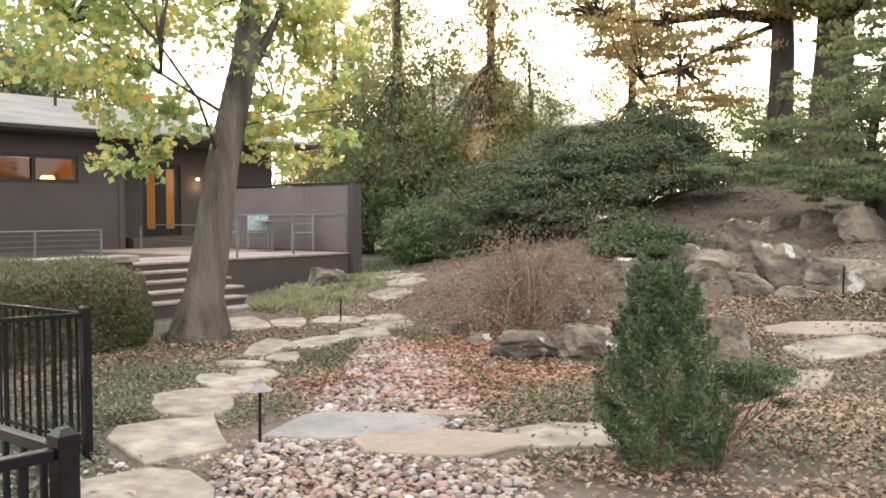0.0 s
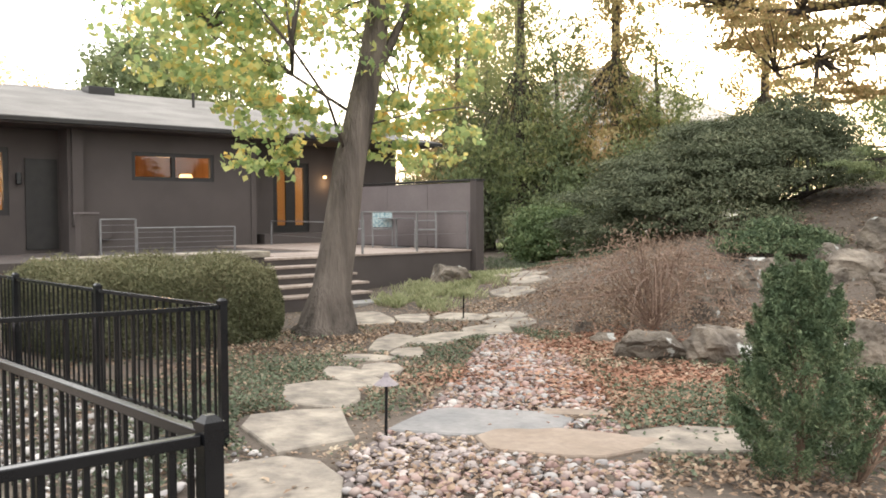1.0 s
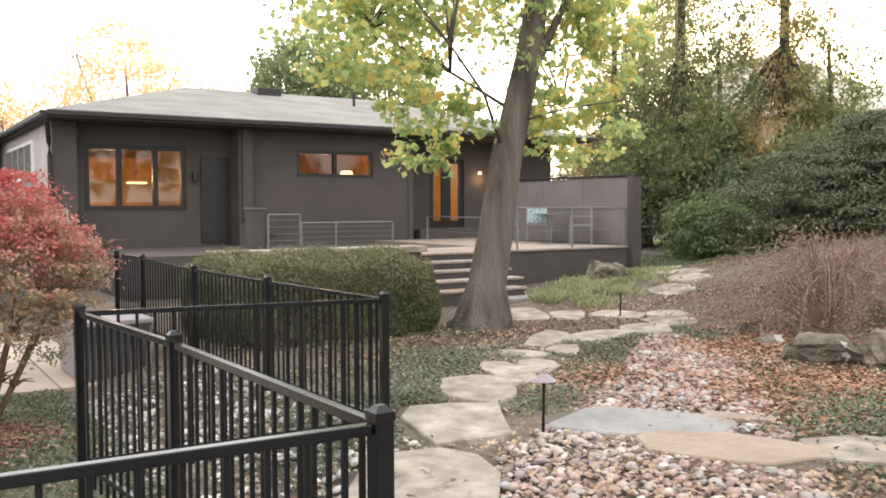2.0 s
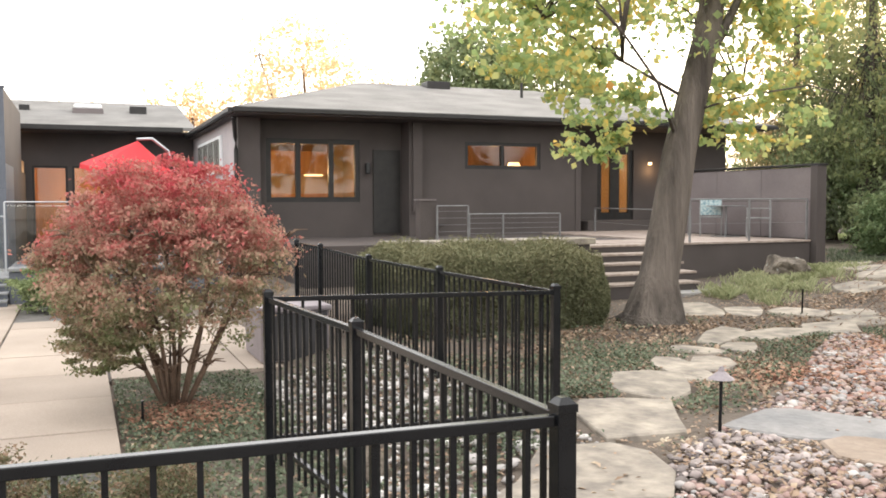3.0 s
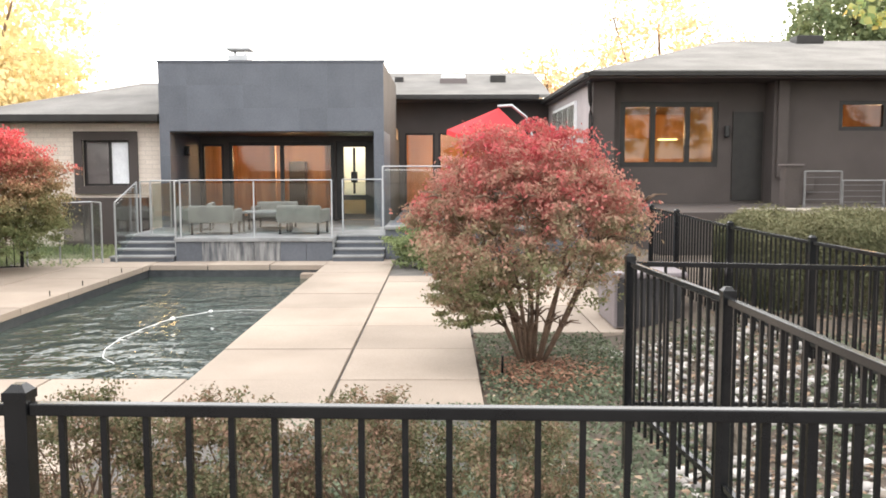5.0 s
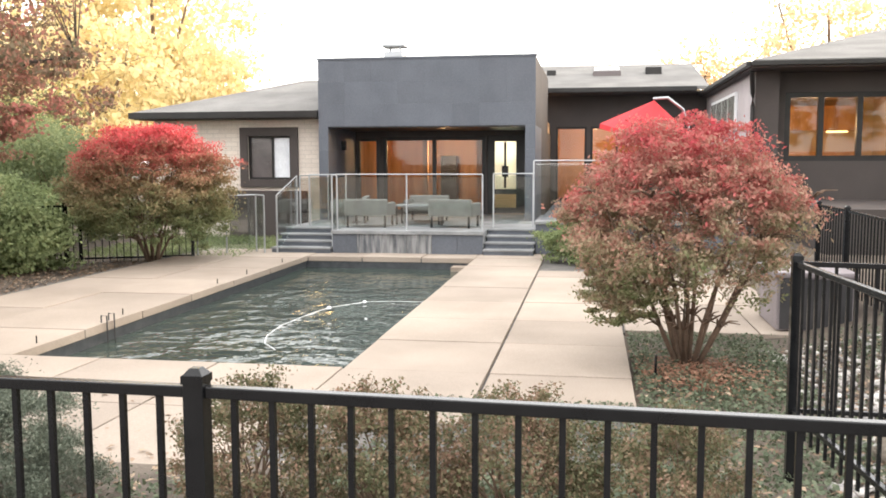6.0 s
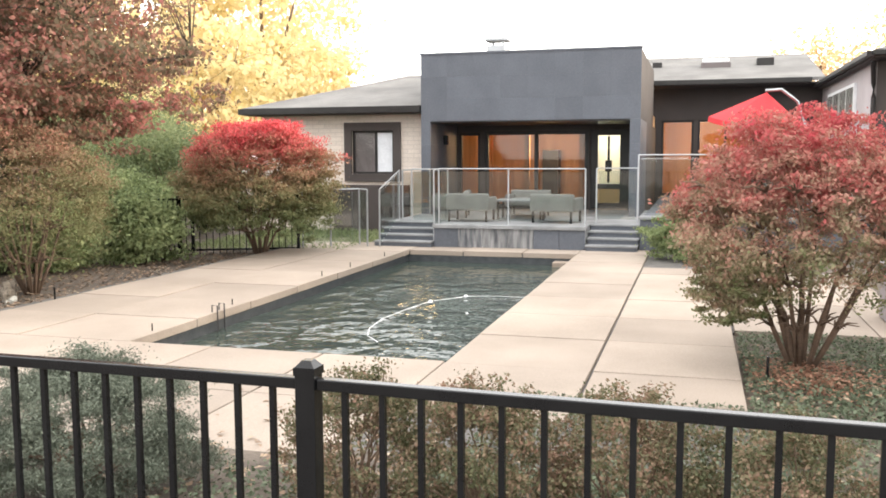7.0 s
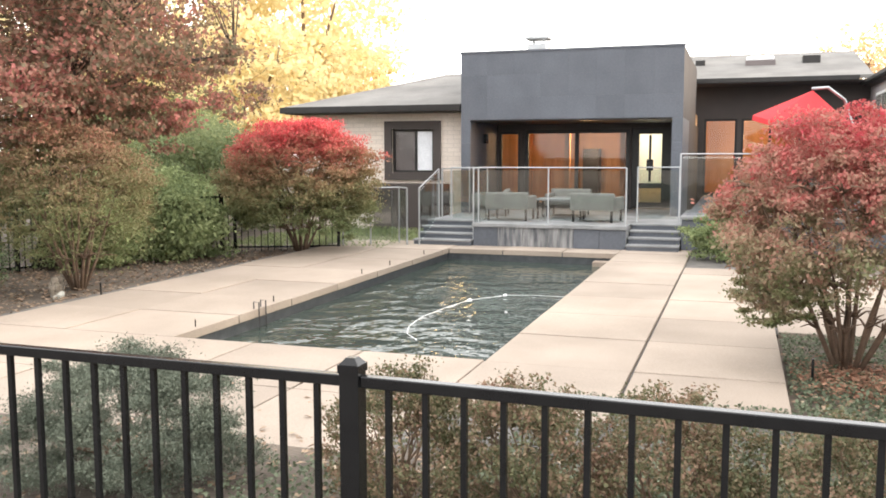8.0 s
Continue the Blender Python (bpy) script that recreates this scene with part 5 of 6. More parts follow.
def boulder(x, y, w, h, d, turn, seed, label="weathered grey boulder with pale lichen", name="boulder"):
    """A broken, flat-sided garden rock sunk a little into the soil."""
    bm = bmesh.new()
    bmesh.ops.create_icosphere(bm, subdivisions=4, radius=1.0)
    rnd = random.Random(seed)
    o = Vector((rnd.uniform(-50, 50), rnd.uniform(-50, 50), rnd.uniform(-50, 50)))
    planes = [(Vector((rnd.uniform(-1, 1), rnd.uniform(-1, 1), rnd.uniform(-0.4, 1))).normalized(), rnd.uniform(0.42, 0.72)) for _ in range(14)] + [(Vector((0.1, 0.1, 1)).normalized(), 0.5)]
    for v in bm.verts:
        p = v.co.copy()
        for nrm, lim in planes:
            k = p.dot(nrm)
            if k > lim:
                p -= nrm * (k - lim) * 0.97
        p *= 1 + 0.10 * noise.noise(p * 1.6 + o) + 0.10 * noise.noise(p * 3.4 + o) + 0.045 * noise.noise(p * 14 + o)
        p *= 1 - 0.16 * max(0, 0.22 - abs(noise.noise(p * 1.9 + o * 2))) / 0.22
        p.z += 0.03 * math.sin(p.z * 16 + 3 * noise.noise(p * 1.5 + o))
        v.co = p
    z = ground_z(x, y)
    bm.transform(Matrix.LocRotScale((x, y, z + h * 0.30), Euler((0, 0, radians(turn))), (w * 0.66, d * 0.62, h * 0.95)))
    ob = part(name, bm, M["rock"])
    me = ob.data
    me.transform(Matrix.Translation((-x, -y, -z)))
    ob.location = (x, y, z)
    return tagged(ob, label, "rock", "garden rocks")


ROCKS = [(-13.0, 11.76, 0.92, 0.46), (-6.16, 8.35, 0.84, 0.37), (-5.54, 8.67, 0.80, 0.45), (-4.34, 9.2, 0.47, 0.56), (-5.08, 11.81, 0.70, 0.35), (-4.84, 12.34, 0.98, 0.66), (-6.15, 14.0, 0.80, 0.55), (-5.95, 12.65, 1.15, 0.44), (-5.98, 14.98, 0.42, 0.34), (-5.83, 15.5, 0.55, 0.24), (-5.24, 15.05, 0.60, 0.46)]
ROCKS2 = [(-4.50, 14.7, 1.0, 0.58), (-3.92, 12.25, 1.2, 0.47), (-7.01, 12.15, 1.0, 0.42), (-7.05, 11.1, 0.62, 0.37), (-5.99, 12.3, 0.40, 0.26), (-4.52, 11.83, 0.5, 0.17), (-8.2, 10.7, 0.5, 0.2), (-3.30, 5.98, 0.34, 0.14), (-10.05, -7.76, 0.28, 0.34), (-6.35, 2.2, 0.36, 0.30), (-7.6, 11.6, 0.6, 0.3), (-7.75, 9.15, 0.34, 0.20), (-7.15, 8.85, 0.30, 0.16), (-6.75, 10.3, 0.45, 0.40), (-6.6, 13.4, 0.6, 0.28)]
for k, (x, y, w, h) in enumerate(ROCKS + ROCKS2):
    boulder(x, y, w, h, w * 0.7, 30 + 37 * k % 70 - 35, k + 1)


def inside_bed(x, y):
    """The dry creek: a bent strip of pebbles."""
    line = [(-3.9, 3.7, 0.85), (-4.6, 4.4, 0.95), (-5.5, 5.6, 0.70), (-6.25, 6.5, 0.62), (-7.1, 7.35, 0.50), (-8.2, 8.35, 0.26)]
    best = 9
    for (ax, ay, aw), (bx, by, bw) in zip(line, line[1:]):
        dx, dy = bx - ax, by - ay
        f = min(1, max(0, ((x - ax) * dx + (y - ay) * dy) / (dx * dx + dy * dy)))
        dist = math.hypot(x - ax - f * dx, y - ay - f * dy) / (aw + (bw - aw) * f)
        best = min(best, dist)
    return best < 1.0 + 0.18 * noise.noise((x * 1.7, y * 1.7, 3))


def on_flag(x, y, grow=0.0):
    for cx, cy, a, b, rot in NEAR + FAR + CROSS:
        c, s = math.cos(radians(rot)), math.sin(radians(rot))
        u, v = (x - cx) * c + (y - cy) * s, -(x - cx) * s + (y - cy) * c
        if (abs(u) / (a + grow)) ** 2.6 + (abs(v) / (b + grow)) ** 2.6 < 0.95:
            return True
    return False


def pebble_mesh(bm, m, seed):
    rnd = random.Random(seed)
    vs = []
    for ring, (z, r) in enumerate(((-0.7, 0.6), (0.05, 1.0), (0.75, 0.6))):
        vs.append([bm.verts.new(m @ Vector((math.cos(k * math.tau / 7 + ring * 0.3) * r * rnd.uniform(0.88, 1.1), math.sin(k * math.tau / 7 + ring * 0.3) * r * rnd.uniform(0.88, 1.1), z * rnd.uniform(0.9, 1.05)))) for k in range(7)])
    top, low = bm.verts.new(m @ Vector((0, 0, 0.98))), bm.verts.new(m @ Vector((0, 0, -1)))
    for a, b in zip(vs, vs[1:]):
        for k in range(7):
            bm.faces.new((a[k], a[(k + 1) % 7], b[(k + 1) % 7], b[k]))
    for k in range(7):
        bm.faces.new((vs[2][k], vs[2][(k + 1) % 7], top))
        bm.faces.new((vs[0][(k + 1) % 7], vs[0][k], low))


def pebbles():
    t = thing("pebble_bed", -5, 5, 0.2, "dry creek bed of rounded pink and grey river pebbles", "pebbles", kind="structure")
    rnd = random.Random(5)
    shapes = []
    for k in range(6):
        bm = bmesh.new()
        pebble_mesh(bm, Matrix(), k)
        bmesh.ops.recalc_face_normals(bm, faces=bm.faces)
        me = bpy.data.meshes.new("pebble")
        bm.to_mesh(me)
        bm.free()
        me.polygons.foreach_set("use_smooth", [True] * len(me.polygons))
        me.materials.append(M["pebble1"])
        shapes.append(me)
    rest = bmesh.new()
    near = 0
    spots = []
    step = 0.047
    for i in range(146):
        for j in range(146):
            x, y = -9.2 + i * step + rnd.uniform(-0.03, 0.03), 2.6 + j * step + rnd.uniform(-0.03, 0.03)
            if inside_bed(x, y):
                spots.append((x, y))
    strip = []
    for i in range(96):
        for j in range(26):
            x, y = -9.6 + i * 0.070 + rnd.uniform(-0.03, 0.03), 1.72 + j * 0.070 + rnd.uniform(-0.03, 0.03)
            if rnd.random() < 0.62 + 0.5 * noise.noise((x * 1.4, y * 1.4, 6)) and (x > -6.0 or y > 2.0):
                strip.append((x, y))
    for x, y in spots:
        if rnd.random() < 0.06 or on_flag(x, y, -0.02):
            continue
        s = rnd.choice((0.011, 0.014, 0.018, 0.022, 0.026, 0.030, 0.042)) * rnd.uniform(0.9, 1.1)
        m = Matrix.LocRotScale((x, y, ground_z(x, y) + rnd.uniform(0.008, 0.03)), Euler((rnd.uniform(-0.4, 0.4), rnd.uniform(-0.4, 0.4), rnd.uniform(0, 6.3))), (s * rnd.uniform(1.0, 1.35), s, s * rnd.uniform(0.45, 0.75)))
        if y < 5.0 and x > -5.6 and y > 3.2 and near < 290:
            near += 1
            ob = new("pebble", rnd.choice(shapes))
            ob.parent = t
            ob.matrix_basis = Matrix.Translation(-t.location) @ m
        else:
            pebble_mesh(rest, m, near)
    tagged(part("pebble_rest", rest, M["pebble"], t, smooth=True), kind="stuff")
    pale = bmesh.new()
    for k, (x, y) in enumerate(strip):
        if not on_flag(x, y, -0.02):
            w = rnd.choice((0.016, 0.022, 0.028, 0.036, 0.046)) * rnd.uniform(0.9, 1.1)
            pebble_mesh(pale, Matrix.LocRotScale((x, y, ground_z(x, y) + rnd.uniform(0.012, 0.04)), Euler((rnd.uniform(-0.4, 0.4), rnd.uniform(-0.4, 0.4), rnd.uniform(0, 6.3))), (w * rnd.uniform(1.0, 1.35), w, w * rnd.uniform(0.45, 0.75))), k)
    tagged(part("pale_pebble_rest", pale, M["palepebble"], t, "pale grey pebbles inside the fence", smooth=True), kind="stuff")


pebbles()

# ---- garden: trees and shrubs ----
def shrub(name, label, c, r, leaf, n, size, clumps=160, spread=0.16, inner=0.5, category="shrub", bark="twig", stem_n=12, stem_r=0.02, aspect=0.55, lower=-0.75, base=None, flat=0.45, droop=0.0, group="", stem_to=0.8, layered=False):
    bx, by = base if base else c[:2]
    gz = ground_z(bx, by)
    t = thing(name, bx, by, gz, label, category, group)
    P, N, C = clumped(c, r, n, clumps, spread, inner, lower, (1.25, 1.25, 0.50) if layered else (1, 1, 0.7))
    if layered:
        N = N * 0.4 + np.array([0, 0, 0.8])
    keep = P[:, 2] > gz + 0.02
    P, N = P[keep], N[keep]
    quads("foliage", leaf_quads(P, size, size * aspect, N, flat, droop), L[leaf], t)
    tips = [tuple(np.array((bx, by, gz)) * (1 - stem_to) + q * stem_to) for q in C[:stem_n]]
    tagged(part("stem_mass", stems(bmesh.new(), (bx, by, gz - 0.05), tips, stem_r, stem_r * 0.3, int(n), 0.06), M[bark], t), kind="stuff")
    return t


def burning_bush(c, r, leaf, base, n, seed, label, lower=-0.85, stem_n=12, hollow=1.0, size=0.039):
    gz = ground_z(*base)
    t = thing("burning_bush", *base, gz, label, "bush", "burning bushes")
    P, N, C = clumped(c, r, n, 700, 0.06, 0.56, lower, (1.0, 1.0, 0.62))
    if hollow == 1.0:                       # low green skirt on the pool side
        P2, N2, _ = clumped((c[0] + 0.15, c[1] - 0.5, 0.62), (0.46, 0.44, 0.26), 6500, 70, 0.09, 0.2, -1.0)
    q = (P - np.array(c)) / np.array(r)
    up = np.clip(np.abs(q[:, 2]) / (np.linalg.norm(q, axis=1) + 1e-9), 0, 0.97)
    fuller = np.where(q[:, 2] > 0, (1 - up ** 2.6) ** (1 / 2.6) / np.sqrt(1 - up ** 2), 1.0)      # broad dome above
    P[:, :2] = np.array(c)[:2] + (P[:, :2] - np.array(c)[:2]) * np.minimum(fuller, 1.5)[:, None]
    q = (P - np.array(c)) / np.array(r)
    rad = np.hypot(q[:, 0], q[:, 1])
    odds = np.where(q[:, 2] < -0.1, 0.5, 1.0) * np.where((q[:, 2] < 0.15) & (rad < 0.6), 0.3, 1.0) * np.where((q[:, 2] < -0.45) & (q[:, 1] > 0.1), 0.3, 1.0)
    keep = (P[:, 2] > gz + 0.22) & (rng.random(len(P)) < 1 - hollow * (1 - odds))
    P, N = P[keep], N[keep]
    if hollow == 1.0:
        P, N = np.concatenate([P, P2]), np.concatenate([N, N2])
    quads("foliage", leaf_quads(P, size, size * 0.49, N, 0.4, 0.4), L[leaf], t)
    rnd = random.Random(seed)
    bm = bmesh.new()
    for k in range(stem_n):
        a = k * math.tau / stem_n + rnd.uniform(-0.2, 0.2)
        lean = rnd.uniform(0.3, 0.9)
        pts = [(base[0] + math.cos(a) * 0.055, base[1] + math.sin(a) * 0.055, gz - 0.05)]
        for f in (0.25, 0.5, 0.75, 1.0):
            pts.append((base[0] + math.cos(a) * (0.07 + r[0] * lean * f ** 1.1) + rnd.uniform(-0.05, 0.05), base[1] + math.sin(a) * (0.07 + r[1] * lean * f ** 1.1) + rnd.uniform(-0.05, 0.05), gz + (c[2] + r[2] * (0.8 - lean * 0.55) - gz) * f))
        part("stem", tube(bmesh.new(), pts, 0.024, 0.007, 6), M["twig"], t, smooth=True)
        for f in (1, 2, 3, 4):
            p = Vector(pts[f])
            for _ in range(4):
                q = p + Vector((rnd.uniform(-1, 1) + math.cos(a) * 0.6, rnd.uniform(-1, 1) + math.sin(a) * 0.6, rnd.uniform(0.1, 0.6))) * 0.16 * r[0]
                tube(bm, [p, p.lerp(q, 0.5) + Vector((0, 0, 0.03)), q], 0.012, 0.003, 5)
    tagged(part("twig_mass", bm, M["twig"], t, smooth=True), kind="stuff")


burning_bush((-8.85, 1.22, 1.15), (0.99, 0.98, 0.83), "burn", (-8.88, 1.25), 82000, 1, "round burning bush turning red above green leaves")
burning_bush((-15.7, -7.25, 1.22), (1.38, 1.38, 1.08), "burn2", (-15.72, -7.27), 84000, 2, "round burning bush with bright red top", lower=-0.75, hollow=0.12, size=0.055)
burning_bush((-10.65, -8.0, 1.12), (1.12, 1.05, 0.95), "burn3", (-10.72, -8.0), 48000, 3, "broad faded bush with reddish side", hollow=0.92)
shrub("dark_evergreen", "low dark evergreen shrub at the edge of the bed", (-9.35, -8.75, 0.35), (0.75, 0.7, 0.5), "spruce", 14000, 0.05, 90, 0.13, 0.4, aspect=0.3)


def tree(name, label, base, trunk, limbs, r0, crown, leaf, n, size, clumps, spread, bark="bark", aspect=0.8, inner=0.3, seed=1, twigs=60, lower=-1.0, droop=0.3, group="", flat=0.3, squash=(1, 1, 0.7)):
    """Trunk points and limbs as offsets from the base; crown: list of (centre offset, radii)."""
    gz = ground_z(*base)
    t = thing(name, *base, gz, label, "tree", group)
    B = Vector((*base, gz))
    bm = bmesh.new()
    tp = [B + Vector(p) for p in trunk]
    tube(bm, tp, r0, r0 * 0.45, 14)
    for v in bm.verts:                      # flared, ridged foot
        h = v.co.z - gz
        d = Vector((v.co.x - B.x, v.co.y - B.y, 0))
        if h < 0.9:
            v.co += d * (0.8 * max(0, 1 - h / 0.42) ** 2 * (1 + 0.5 * math.sin(4 * math.atan2(d.y, d.x))))
    part("trunk", bm, M[bark], t, smooth=True)
    for pts, ra, rb in limbs:
        part("limb", tube(bmesh.new(), [B + Vector(p) for p in pts], ra, rb, 8), M[bark], t, smooth=True)
    bm = bmesh.new()
    allP, allN, allC = [], [], []
    tot = sum((r[0] * r[1] * r[2]) ** 0.6 for _, r in crown)
    for c, r in crown:
        k = (r[0] * r[1] * r[2]) ** 0.6 / tot
        P, N, C = clumped(tuple(B + Vector(c)), r, int(n * k), max(8, int(clumps * k)), spread, inner, lower, squash)
        allP.append(P)
        allN.append(N)
        allC.append(C)
    P, N, C = np.concatenate(allP), np.concatenate(allN), np.concatenate(allC)
    rnd = random.Random(seed)
    nodes = [p for p in tp[len(tp) // 2:]] + [B + Vector(p) for pts, _, _ in limbs for p in pts[1:]]
    for k in range(min(twigs, len(C))):
        q = Vector(C[k])
        near = min(nodes, key=lambda p: (p - q).length)
        mid = near.lerp(q, 0.5) + Vector((rnd.uniform(-1, 1), rnd.uniform(-1, 1), rnd.uniform(-0.3, 1))) * 0.1 * (q - near).length
        tube(bm, [near, mid, q], 0.02 * r0 / 0.25, 0.004, 5)
    tagged(part("twig_mass", bm, M[bark], t, smooth=True), kind="stuff")
    quads("crown", leaf_quads(P, size, size * aspect, N, flat, droop), L[leaf], t)
    return t


tree("maple_tree", "maple with leaning grey trunk and yellow-green autumn leaves", (-10.15, 7.05),
     [(0, 0, -0.1), (0, 0.03, 0.1), (0, 0.12, 0.58), (0, 0.26, 1.27), (0, 0.41, 2.12), (0.02, 0.59, 2.84), (0.02, 0.80, 3.6), (0, 0.95, 4.4), (0, 1.25, 6.2)],
     [([(0.02, 0.5, 2.9), (0.1, 0.95, 3.6), (0.1, 1.3, 4.2), (0.1, 1.7, 5.2)], 0.09, 0.03), ([(0, 0.36, 2.3), (0.4, -0.2, 2.9), (0.7, -0.9, 3.4), (0.9, -1.6, 3.9)], 0.024, 0.008),
      ([(0, 0.5, 2.8), (-0.5, -0.1, 3.3), (-0.9, -1.1, 3.8), (-1.0, -2.0, 4.4)], 0.024, 0.008), ([(0, 0.45, 2.6), (0.5, 1.0, 2.8), (0.9, 1.6, 2.9), (1.0, 2.1, 2.8)], 0.015, 0.006), ([(0, 0.45, 2.5), (-0.2, 1.1, 2.9), (-0.5, 1.8, 3.0)], 0.03, 0.01)],
     0.285, [((-0.9, 0.35, 4.8), (2.2, 2.8, 1.5)), ((-0.1, 1.55, 2.7), (0.95, 0.95, 0.65)), ((-0.3, -0.55, 2.65), (0.75, 0.7, 0.7)), ((-0.2, -1.4, 3.7), (1.2, 1.2, 0.8)), ((0.3, 1.7, 3.9), (0.9, 0.9, 0.7))],
     "maple", 13000, 0.102, 450, 0.105, aspect=0.85, seed=3, twigs=150)

# clipped hedge
def hedge(name, label, x0, x1, y0, y1, z0, z1, leaf, n, size, group="", aspect=0.5, wild=0.05):
    t = thing(name, (x0 + x1) / 2, (y0 + y1) / 2, z0, label, "hedge", group)
    u = rng.random((n, 3))
    d = rng.integers(0, 5, n)
    e = np.abs(rng.normal(size=n)) * 0.15 - 0.05
    P = u.copy()
    P[d == 0, 0] = e[d == 0] / (x1 - x0)
    P[d == 1, 0] = 1 - e[d == 1] / (x1 - x0)
    P[d == 2, 1] = e[d == 2] / (y1 - y0)
    P[d == 3, 1] = 1 - e[d == 3] / (y1 - y0)
    P[d == 4, 2] = 1 - e[d == 4] / (z1 - z0)
    q = P * 2 - 1
    k = (np.abs(q) ** 6).sum(1) ** (1 / 6)
    q = q / np.maximum(1, k)[:, None]
    c, r = np.array([(x0 + x1) / 2, (y0 + y1) / 2, (z0 + z1) / 2]), np.array([(x1 - x0) / 2, (y1 - y0) / 2, (z1 - z0) / 2])
    W = c + q * r
    bump = np.sin(W[:, 1] * 5.3 + W[:, 2] * 3) * np.sin(W[:, 0] * 4.1 + W[:, 2] * 6) * wild
    W[:, 2] += bump + rng.normal(size=n) * 0.045
    W[:, 0] += bump
    N = q / (np.linalg.norm(q, axis=1)[:, None] + 1e-9)
    quads("foliage", leaf_quads(W, size, size * aspect, N, 0.2), L[leaf], t)
    rnd = random.Random(n)
    bm = bmesh.new()
    for _ in range(40):
        x, y = rnd.uniform(x0 + 0.15, x1 - 0.15), rnd.uniform(y0 + 0.15, y1 - 0.15)
        tube(bm, [(x, y, z0 - 0.05), (x + rnd.uniform(-0.1, 0.1), y + rnd.uniform(-0.1, 0.1), (z0 + z1) / 2), (x + rnd.uniform(-0.2, 0.2), y + rnd.uniform(-0.2, 0.2), z1 - 0.1)], 0.012, 0.004, 5)
    tagged(part("stem_mass", bm, M["twig"], t), kind="stuff")
    return t


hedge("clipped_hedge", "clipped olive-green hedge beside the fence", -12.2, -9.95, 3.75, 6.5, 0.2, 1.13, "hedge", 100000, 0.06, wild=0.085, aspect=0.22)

# shrubs along the near fence
shrub("juniper_shrub", "soft grey-green juniper behind the fence", (-4.55, -2.36, 0.42), (0.52, 0.56, 0.38), "blue", 100000, 0.017, 170, 0.08, 0.6, aspect=0.34)
for k, (y, z) in enumerate(((-0.98, 0.43), (-0.42, 0.46), (0.14, 0.43), (0.72, 0.38))):
    shrub("boxwood_shrub", "loose bronze-tinged boxwood shrub behind the fence", (-4.55 + 0.08 * (k % 2), y, z), (0.40, 0.36, 0.37), "box", 17000, 0.018, 230, 0.075, 0.5, aspect=0.55, group="fence shrubs", stem_n=30, stem_r=0.008, stem_to=0.97)
shrub("low_shrub", "small green shrub at the terrace wall", (-16.5, 0.25, 0.34), (0.55, 0.7, 0.40), "softgreen", 11000, 0.055, 80, 0.14)
# small conifer
def small_conifer():
    base = (-3.23, 5.45)
    gz = ground_z(*base)
    t = thing("dwarf_conifer", *base, gz, "small upright dark green conifer with upswept sprays", "conifer")
    n = 210
    hgt = rng.random(n) ** 0.9
    ang = rng.random(n) * math.tau
    prof = np.interp(hgt, [0, 0.12, 0.32, 0.52, 0.72, 0.88, 1.0], [0.22, 0.35, 0.41, 0.36, 0.27, 0.17, 0.02]) * (1 + 0.16 * np.sin(ang * 3 + hgt * 9))
    rad = prof * np.sqrt(rng.uniform(0.2, 1.0, n)) * 0.74
    C = np.stack([base[0] + np.cos(ang) * rad, base[1] + np.sin(ang) * rad, gz + 0.03 + hgt * 1.06], 1)
    m = 300
    idx = np.repeat(np.arange(n), m)
    along = rng.random(n * m) ** 0.8
    lean = np.where(hgt < 0.25, 0.9, 0.5)
    size = rng.uniform(0.7, 1.25, n)
    up = np.stack([np.cos(ang) * lean, np.sin(ang) * lean, np.ones(n)], 1)[idx]
    P = C[idx] + up * (along * size[idx])[:, None] * 0.18 + rng.normal(size=(n * m, 3)) * 0.029 * (1.1 - along[:, None] ** 2)
    P = P[P[:, 2] > gz + 0.03]
    quads("foliage", leaf_quads(P, 0.028, 0.0075, None, 0.3), L["spruce"], t)
    bm = tube(bmesh.new(), [(*base, gz - 0.05), (base[0] + 0.01, base[1], gz + 0.6), (*base, gz + 1.1)], 0.03, 0.008, 8)
    for k in range(0, n, 6):
        tube(bm, [(base[0], base[1], gz + max(0.05, (C[k][2] - gz) * 0.7)), tuple(C[k])], 0.007, 0.003, 4)
    tagged(part("stem_mass", bm, M["twig"], t), kind="stuff")


small_conifer()
shrub("side_juniper", "low blue-green juniper branch beside the conifer", (-2.84, 5.87, 0.70), (0.27, 0.23, 0.16), "spruce", 9000, 0.028, 34, 0.14, 0.3, aspect=0.28, base=(-3.0, 5.62), stem_r=0.011, stem_n=16, stem_to=0.95)
# hillside planting
shrub("spreading_yew", "broad dark green yew mass on the bank", (-10.4, 15.9, 1.70), (2.1, 1.8, 1.40), "yew", 78000, 0.072, 420, 0.075, 0.62, aspect=0.34, flat=0.6, bark="darkbark", layered=True)
shrub("spreading_yew", "tall dark green yew mass on the bank", (-9.65, 17.4, 2.60), (2.05, 1.8, 1.22), "yew", 82000, 0.072, 430, 0.075, 0.62, aspect=0.34, flat=0.6, bark="darkbark", layered=True, stem_n=26, stem_r=0.045, lower=-0.35)
shrub("spreading_yew", "rounded dark green yew beside the path", (-12.6, 17.2, 1.5), (1.7, 1.6, 1.30), "yew", 52000, 0.072, 300, 0.08, 0.62, aspect=0.34, flat=0.6, bark="darkbark", layered=True)
shrub("laurel_shrub", "bright green broad-leaved shrub by the path", (-15.85, 17.9, 1.0), (1.0, 0.95, 0.78), "laurel", 13000, 0.10, 130, 0.16, 0.5)
